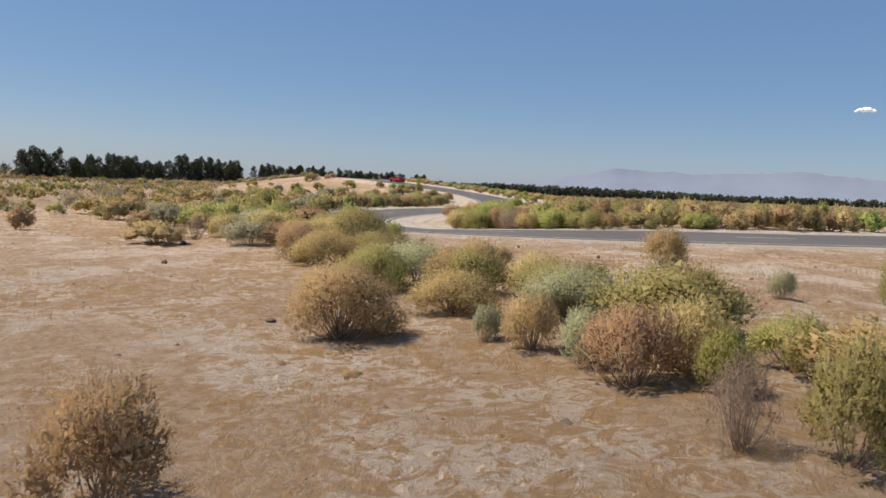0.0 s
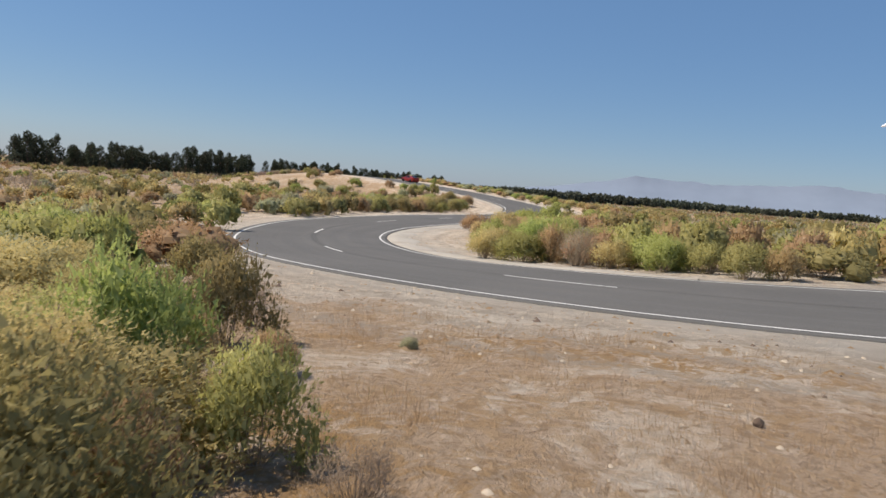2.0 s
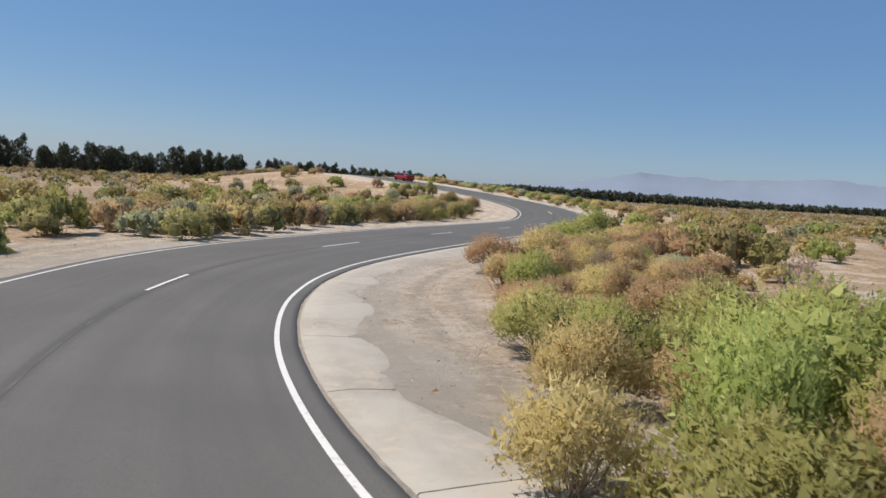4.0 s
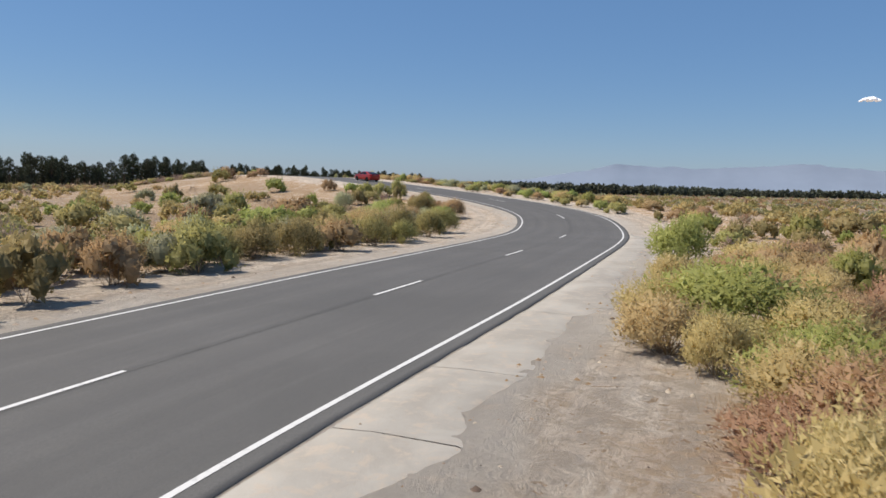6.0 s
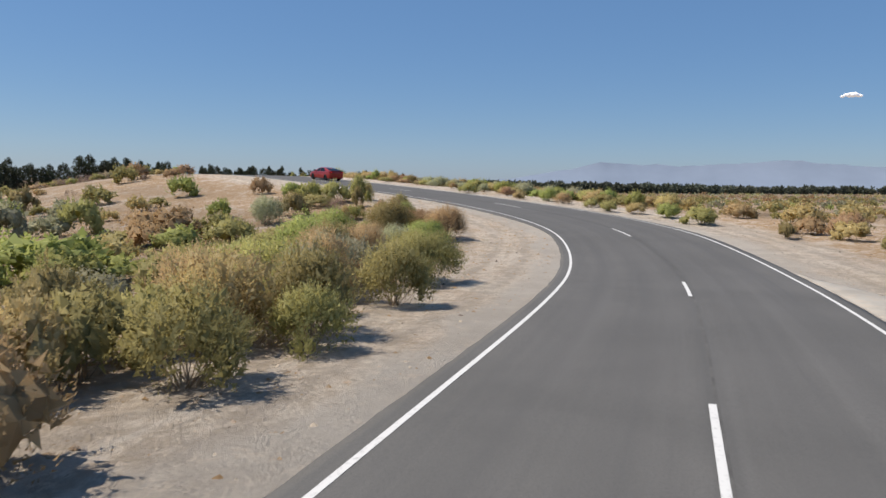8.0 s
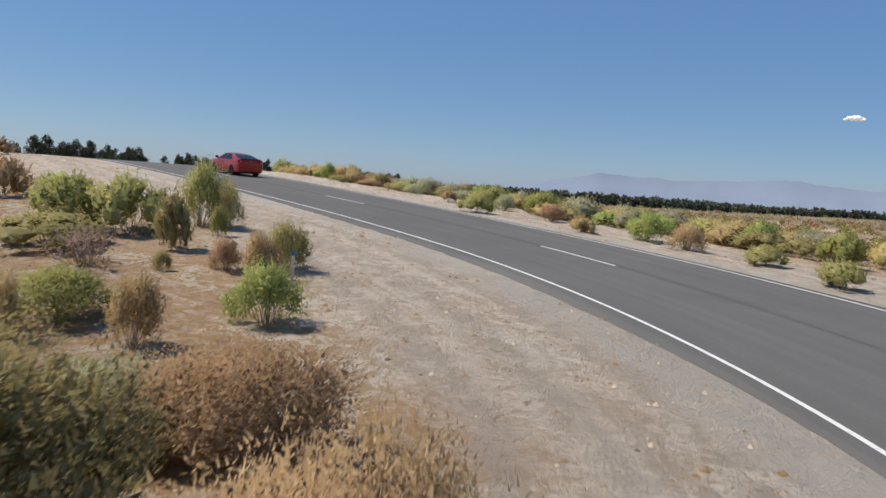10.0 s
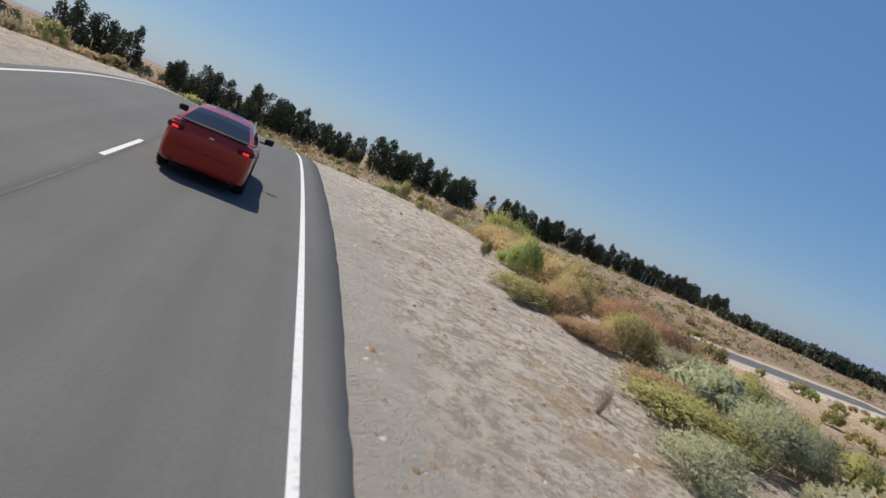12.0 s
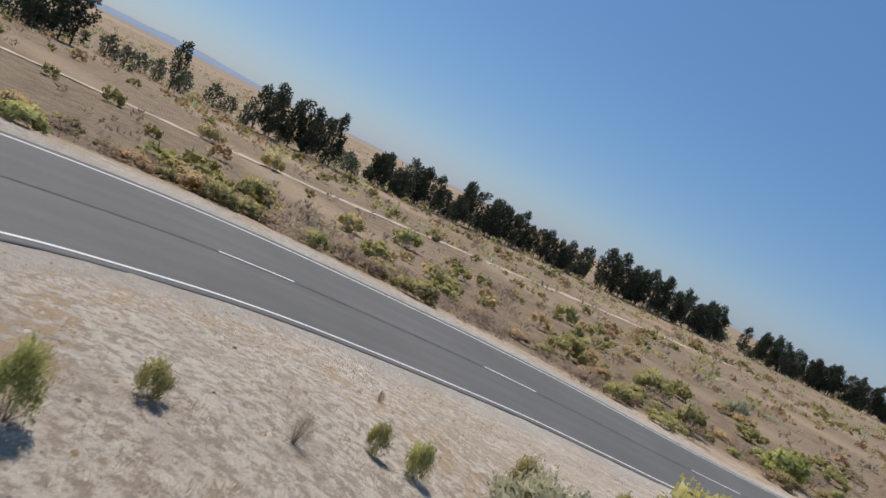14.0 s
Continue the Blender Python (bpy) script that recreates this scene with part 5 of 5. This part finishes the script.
# ---- masts beyond the windbreak ----
STEEL = plain_material("galvanised_steel", (0.36, 0.36, 0.36), 0.5, 0.6)
for x, y, h in ((-70.5, 650, 8), (-68, 650, 7.2), (-64.7, 651, 7.8), (-61.7, 651, 7)):
    top = tagged(new("mast", None), "thin grey steel mast standing beyond the trees", "mast", "far masts")
    top.matrix_basis = pose(x, y, float(ground_z(np.array([x]), np.array([y]))[0]))
    bm = bmesh.new()
    bmesh.ops.create_cone(bm, cap_ends=True, segments=8, radius1=0.2, radius2=0.09, depth=h, matrix=Matrix.Translation((0, 0, h / 2 - 0.2)))
    part("pole", bm, STEEL, top)
    bm = bmesh.new()
    bmesh.ops.create_cube(bm, size=1, matrix=Matrix.Translation((0, 0, h - 0.9)) @ Matrix.Diagonal((1.6, 0.12, 0.12, 1)))
    part("crossarm", bm, STEEL, top)

# ---- clouds ----
# the clouds glow faintly by themselves, on top of the sunlight they catch
CLOUD = plain_material("glowing_cloud_white", (0.9, 0.9, 0.92), 1.0, vary=0.02, scale=0.01, emit=0.25)


def cloud(bearing, lift, wide, seed):
    far = 3900.0
    b, e = radians(bearing), radians(lift)
    r = np.random.RandomState(seed)
    bm = bmesh.new()
    for k in range(40):
        u = r.uniform(-1, 1)
        s = wide * (0.13 - 0.08 * abs(u)) * r.uniform(0.5, 1.2)
        at = Vector((u * wide * 0.42, r.uniform(-0.1, 0.1) * wide, s * 0.4 + r.uniform(-0.02, 0.13) * wide * (1 - abs(u))))
        bmesh.ops.create_icosphere(bm, subdivisions=2, radius=s, matrix=Matrix.Translation(at) @ Matrix.Diagonal((1.2, 1, 0.8, 1)))
    for v in bm.verts:
        v.co += Vector((1, 1, 0.6)) * wide * 0.022 * noise.noise(v.co * (9 / wide))
    me = bpy.data.meshes.new("cloud")
    bm.to_mesh(me)
    bm.free()
    me.materials.append(CLOUD)
    me.shade_smooth()
    ob = tagged(new("cloud", me), "small white fair-weather cloud in a blue sky", "cloud", "clouds")
    ob.matrix_basis = pose(-math.sin(b) * math.cos(e) * far, math.cos(b) * math.cos(e) * far, math.sin(e) * far - wide * 0.06, 0, 0, bearing)


cloud(-29.0, 6.25, 96, 5)
cloud(-33.0, 7.6, 70, 6)


# ---- the car ----
def car_paint():
    n = Net("orange_red_paint", 0.36, 0.35)
    flake = n.noise(900, 1, 0.5, n.coords())
    n.colour(n.mix(n.ramp(flake, (0.4, 0.0), (0.7, 1.0)), (0.33, 0.018, 0.011), (0.43, 0.028, 0.014)))
    n.p.inputs["Coat Weight"].default_value = 0.6
    n.p.inputs["Coat Roughness"].default_value = 0.05
    return n.mat


PAINT = car_paint()
TINT = plain_material("tinted_glass", (0.012, 0.014, 0.017), 0.04, 0.0, 0.02)
BLACK = plain_material("black_plastic", (0.015, 0.015, 0.016), 0.45)
RUBBER = plain_material("tyre_rubber", (0.022, 0.021, 0.020), 0.85)
RIM = plain_material("dark_alloy", (0.05, 0.05, 0.055), 0.3, 0.8)
CHROME = plain_material("polished_alloy", (0.7, 0.7, 0.72), 0.15, 1.0, 0.03)
RED_LAMP = plain_material("red_lamp", (0.45, 0.012, 0.012), 0.12, 0.0, 0.05, emit=2.5)
SMOKED = plain_material("smoked_red_lens", (0.07, 0.006, 0.007), 0.1, 0.0, 0.05)
CLEAR_LAMP = plain_material("clear_lamp", (0.65, 0.67, 0.70), 0.08, 0.3, 0.05)

ST = [-2.33, -2.30, -2.22, -2.0, -1.7, -1.35, -0.9, -0.4, 0.1, 0.6, 1.05, 1.4, 1.7, 1.95, 2.15, 2.27, 2.33]
SHOULDER = [0.86, 0.98, 1.07, 1.075, 1.045, 1.01, 0.975, 0.955, 0.945, 0.94, 0.935, 0.90, 0.855, 0.80, 0.73, 0.66, 0.58]
HALF = [0.70, 0.80, 0.855, 0.885, 0.90, 0.905, 0.90, 0.895, 0.895, 0.90, 0.905, 0.905, 0.895, 0.87, 0.81, 0.72, 0.60]
SILL = [0.34, 0.27, 0.24, 0.22, 0.20, 0.19, 0.19, 0.19, 0.19, 0.19, 0.19, 0.19, 0.19, 0.19, 0.20, 0.22, 0.27]


def body_ring(k):
    w, t, b = HALF[k], SHOULDER[k], SILL[k]
    side = [(0, b), (w * 0.80, b), (w * 0.955, b + 0.05), (w * 0.985, b + 0.14), (w, b + (t - b) * 0.45), (w * 0.992, b + (t - b) * 0.66),
            (w * 0.972, b + (t - b) * 0.80), (w * 0.955, t - 0.035), (w * 0.90, t), (w * 0.55, t + 0.035), (0, t + 0.045)]
    return side


def loft(rings, ends=True):
    """A closed skin through half sections, mirrored left to right."""
    bm = bmesh.new()
    rows = []
    for x, half in rings:
        full = [(y, z) for y, z in half] + [(-y, z) for y, z in half[-2:0:-1]]
        rows.append([bm.verts.new((x, y, z)) for y, z in full])
    for a, b in zip(rows, rows[1:]):
        m = len(a)
        for i in range(m):
            bm.faces.new((a[i], a[(i + 1) % m], b[(i + 1) % m], b[i]))
    if ends:
        bm.faces.new(rows[0][::-1])
        bm.faces.new(rows[-1])
    bmesh.ops.recalc_face_normals(bm, faces=bm.faces[:])
    return bm


CAB = [-1.95, -1.7, -1.3, -0.9, -0.45, 0.0, 0.35, 0.7, 1.0, 1.18]
CAB_TOP = [1.105, 1.17, 1.285, 1.365, 1.405, 1.41, 1.385, 1.255, 1.08, 0.965]
CAB_BASE = [1.055, 1.03, 0.995, 0.965, 0.945, 0.935, 0.93, 0.925, 0.92, 0.91]


def cab_ring(x):
    """Half section of the cabin: belt, glass, roof edge, roof middle."""
    t, b = np.interp(x, CAB, CAB_TOP), np.interp(x, CAB, CAB_BASE)
    w0 = 0.80
    lift = max(0.02, (t - b) / 0.47)
    w1 = w0 - 0.22 * min(1, lift)
    return [(w0, b), (w0 - (w0 - w1) * 0.30, b + (t - b) * 0.30), (w0 - (w0 - w1) * 0.62, b + (t - b) * 0.62), (w1, b + (t - b) * 0.88), (w1 * 0.86, t - 0.018), (w1 * 0.45, t), (0, t + 0.004)]


def cab_point(x, v):
    """A point on the cabin's skin: v from 0 at the belt to 6 at the roof's middle."""
    ring = cab_ring(x)
    i = min(int(v), 5)
    u = v - i
    (y0, z0), (y1, z1) = ring[i], ring[i + 1]
    return Vector((x, y0 + (y1 - y0) * u, z0 + (z1 - z0) * u))


def patch_on_cab(fx, v0, v1, sign, out=0.006, nx=10, nv=5):
    """A pane lying on the cabin; fx(q, v) gives the place along the car for q from 0 to 1."""
    bm = bmesh.new()
    grid = []
    for j in range(nv + 1):
        v = v0 + (v1 - v0) * j / nv
        row = []
        for i in range(nx + 1):
            p = cab_point(fx(i / nx, (v - v0) / (v1 - v0)), v)
            p = p + Vector((0, 0.9, 0.45)) * out
            row.append(bm.verts.new((p.x, p.y * sign, p.z)))
        grid.append(row)
    for a, b in zip(grid, grid[1:]):
        for i in range(nx):
            bm.faces.new((a[i], a[i + 1], b[i + 1], b[i]) if sign > 0 else (a[i + 1], a[i], b[i], b[i + 1]))
    return bm


def screen_on_cab(x0, x1, side, out=0.008):
    """Front or rear screen: across the car between two stations."""
    bm = bmesh.new()
    grid = []
    for i in range(9):
        x = x0 + (x1 - x0) * i / 8
        row = []
        for j in range(13):
            q = -1 + 2 * j / 12
            p = cab_point(x, 6 - abs(q) * side)
            row.append(bm.verts.new((p.x, p.y * (1 if q >= 0 else -1), p.z + out)))
        grid.append(row)
    for a, b in zip(grid, grid[1:]):
        for i in range(12):
            bm.faces.new((a[i], a[i + 1], b[i + 1], b[i]))
    bmesh.ops.recalc_face_normals(bm, faces=bm.faces[:])
    return bm


def box_bm(size, at, bevel=0.02, turn=None):
    bm = bmesh.new()
    bmesh.ops.create_cube(bm, size=1, matrix=Matrix.Diagonal((*size, 1)))
    bmesh.ops.bevel(bm, geom=bm.edges[:], offset=min(bevel, min(size) * 0.45), segments=2, affect="EDGES", profile=0.5)
    bmesh.ops.transform(bm, matrix=Matrix.Translation(at) @ (turn or Matrix()), verts=bm.verts[:])
    return bm


def cut_wheels(me):
    """Wheel openings taken out of the body."""
    tmp = new("shell", me)
    bm = bmesh.new()
    for x in (-1.37, 1.36):
        for y in (-0.9, 0.9):
            bmesh.ops.create_cone(bm, cap_ends=True, segments=28, radius1=0.365, radius2=0.365, depth=0.62, matrix=Matrix.Translation((x, y, 0.335)) @ Matrix.Rotation(radians(90), 4, "X"))
    cm = bpy.data.meshes.new("cutter")
    bm.to_mesh(cm)
    bm.free()
    cutter = new("cutter", cm)
    mod = tmp.modifiers.new("cut", "BOOLEAN")
    mod.operation, mod.object, mod.solver = "DIFFERENCE", cutter, "EXACT"
    out = bpy.data.meshes.new_from_object(tmp.evaluated_get(bpy.context.evaluated_depsgraph_get()))
    bpy.data.objects.remove(tmp)
    bpy.data.objects.remove(cutter)
    return out


def smooth_angle(me, deg=35):
    me.shade_smooth()
    me.set_sharp_from_angle(angle=radians(deg))


def sedan(m):
    car = tagged(new("sedan_car", None), "glossy orange-red sedan with dark tinted windows on the road", "car")
    bm = loft([(x, body_ring(k)) for k, x in enumerate(ST)])
    bmesh.ops.subdivide_edges(bm, edges=[e for e in bm.edges if abs(e.verts[0].co.x - e.verts[1].co.x) > 0.2], cuts=1, use_grid_fill=True, smooth=0.5)
    raw = bpy.data.meshes.new("body")
    bm.to_mesh(raw)
    bm.free()
    raw.materials.append(PAINT)
    body = cut_wheels(raw)
    if not body.materials:
        body.materials.append(PAINT)
    smooth_angle(body)
    piece("body", body, car)
    rings = [(x, [(0, np.interp(x, CAB, CAB_BASE) - 0.05)] + cab_ring(x)) for x in np.linspace(CAB[0], CAB[-1], 26)]
    cab = part("roof", loft(rings), PAINT, car)
    smooth_angle(cab.data, 50)
    for sign in (1, -1):
        part("front_window", patch_on_cab(lambda q, v: 0.02 + q * (0.93 - 0.58 * v), 0.25, 3.0, sign), TINT, car, "dark tinted side glass")
        part("rear_window", patch_on_cab(lambda q, v: -0.06 - q * (1.18 - 0.55 * v), 0.25, 3.0, sign), TINT, car, "dark tinted side glass")
        part("window_trim", patch_on_cab(lambda q, v: 1.0 - q * 2.45, 0.02, 0.22, sign, 0.009, 16, 1), BLACK, car, "black trim strip")
        part("door_seam", box_bm((0.008, 0.006, 0.55), (-0.02, sign * 0.897, 0.62), 0.002), BLACK, car)
        part("door_handle", box_bm((0.19, 0.03, 0.03), (0.16, sign * 0.895, 0.79), 0.012), PAINT, car)
        part("door_handle", box_bm((0.19, 0.03, 0.03), (-0.82, sign * 0.897, 0.80), 0.012), PAINT, car)
        part("side_skirt", box_bm((1.95, 0.05, 0.09), (0.0, sign * 0.875, 0.20), 0.02), BLACK, car, "black side skirt")
        mir = part("mirror", box_bm((0.14, 0.22, 0.15), (0.70, sign * 1.03, 1.06), 0.05), BLACK, car, "black door mirror")
        part("mirror_arm", box_bm((0.06, 0.18, 0.04), (0.74, sign * 0.90, 0.99), 0.015), BLACK, mir)
        part("headlight", box_bm((0.34, 0.30, 0.10), (2.03, sign * 0.66, 0.69), 0.045, Matrix.Rotation(sign * -0.5, 4, "Z")), CLEAR_LAMP, car, "clear slim headlight")
        tail = part("tail_light", box_bm((0.14, 0.34, 0.12), (-2.25, sign * 0.70, 0.945), 0.035, Matrix.Rotation(sign * -0.35, 4, "Z")), SMOKED, car, "smoked tail light with a red bar")
        part("light_bar", box_bm((0.02, 0.13, 0.045), (-2.325, sign * 0.71, 0.935), 0.009, Matrix.Rotation(sign * -0.35, 4, "Z")), RED_LAMP, tail, "glowing red bar")
        bm = bmesh.new()
        bmesh.ops.create_cone(bm, cap_ends=True, segments=20, radius1=0.038, radius2=0.04, depth=0.14, matrix=Matrix.Translation((-2.29, sign * 0.60, 0.30)) @ Matrix.Rotation(radians(90), 4, "Y"))
        part("exhaust_tip", bm, RIM, car, "dark alloy exhaust tip")
    part("windshield", screen_on_cab(0.44, 1.10, 2.0), TINT, car, "dark tinted windscreen")
    part("back_window", screen_on_cab(-1.86, -0.95, 2.25), TINT, car, "dark tinted rear screen")
    part("sunroof", screen_on_cab(-0.25, 0.22, 1.2, 0.006), TINT, car, "dark glass roof panel")
    part("spoiler", box_bm((0.16, 1.36, 0.03), (-2.17, 0, 1.125), 0.013, Matrix.Rotation(-0.12, 4, "Y")), BLACK, car, "black lip spoiler")
    for sign in (1, -1):
        part("spoiler_foot", box_bm((0.08, 0.05, 0.05), (-2.15, sign * 0.5, 1.10), 0.015), BLACK, car)
    # black lip along the foot of the rear bumper
    part("rear_diffuser", box_bm((0.10, 1.20, 0.08), (-2.25, 0, 0.29), 0.03), BLACK, car, "thin black lip under the rear bumper")
    part("boot_seam", box_bm((0.012, 1.20, 0.012), (-2.328, 0, 0.615), 0.003), BLACK, car)
    part("badge", box_bm((0.015, 0.085, 0.06), (-2.312, 0, 0.955), 0.006), CHROME, car, "small silver badge")
    part("grille", box_bm((0.06, 0.95, 0.14), (2.315, 0, 0.50), 0.03), BLACK, car, "black grille")
    part("lower_intake", box_bm((0.08, 1.10, 0.12), (2.29, 0, 0.30), 0.03), BLACK, car, "black lower intake")
    fin = bmesh.new()
    bmesh.ops.create_cone(fin, cap_ends=True, segments=10, radius1=0.06, radius2=0.012, depth=0.075, matrix=Matrix.Translation((-1.02, 0, 1.375)) @ Matrix.Diagonal((1.6, 0.5, 1, 1)))
    part("roof_fin", fin, PAINT, car)
    part("underbody", box_bm((3.9, 1.30, 0.14), (0, 0, 0.24), 0.03), BLACK, car, "black underbody")
    for x in (-1.37, 1.36):
        for sign in (1, -1):
            wheel = new("wheel", None)
            wheel.parent = car
            wheel.matrix_basis = pose(x, sign * 0.80, 0.325, 90, 0, 0)
            bm = bmesh.new()
            prof = [(0.235, -0.105), (0.295, -0.115), (0.318, -0.095), (0.326, -0.06), (0.326, 0.06), (0.318, 0.095), (0.295, 0.115), (0.235, 0.105)]
            rings_ = []
            for q in range(36):
                a = q * math.tau / 36
                rings_.append([bm.verts.new((math.cos(a) * r, math.sin(a) * r, z)) for r, z in prof])
            for q in range(36):
                a, b = rings_[q], rings_[(q + 1) % 36]
                for i in range(len(prof)):
                    j = (i + 1) % len(prof)
                    bm.faces.new((a[i], b[i], b[j], a[j]))
            bmesh.ops.recalc_face_normals(bm, faces=bm.faces[:])
            tyre = part("tyre", bm, RUBBER, wheel)
            smooth_angle(tyre.data, 40)
            bm = bmesh.new()
            face = -sign * 0.085
            for q in range(10):
                a = q * math.tau / 10 + (0.09 if q % 2 else -0.09)
                bmesh.ops.create_cube(bm, size=1, matrix=Matrix.Rotation(a, 4, "Z") @ Matrix.Translation((0.135, 0, face)) @ Matrix.Diagonal((0.21, 0.03, 0.03, 1)))
            bmesh.ops.create_cone(bm, cap_ends=True, segments=20, radius1=0.05, radius2=0.05, depth=0.05, matrix=Matrix.Translation((0, 0, face)))
            part("rim", bm, RIM, wheel, "dark multi-spoke alloy rim")
            bm = bmesh.new()
            bmesh.ops.create_cone(bm, cap_ends=True, segments=28, radius1=0.237, radius2=0.237, depth=0.10)
            part("brake_drum", bm, BLACK, wheel)
    car.matrix_basis = m
    return car


j = int(np.hypot(ROAD[:, 0] + 13.45, ROAD[:, 1] - 178.55).argmin())
cx, cy = ROAD[j] + ROAD_N[j] * 1.6
slope = math.degrees(math.atan2(ROAD_Z[j + 4] - ROAD_Z[j - 4], 4.0))
sedan(pose(cx, cy, ROAD_Z[j] + 0.018 - BANK[j] * 1.6, 0, -slope, math.degrees(math.atan2(ROAD_T[j, 1], ROAD_T[j, 0])) + 0.5))
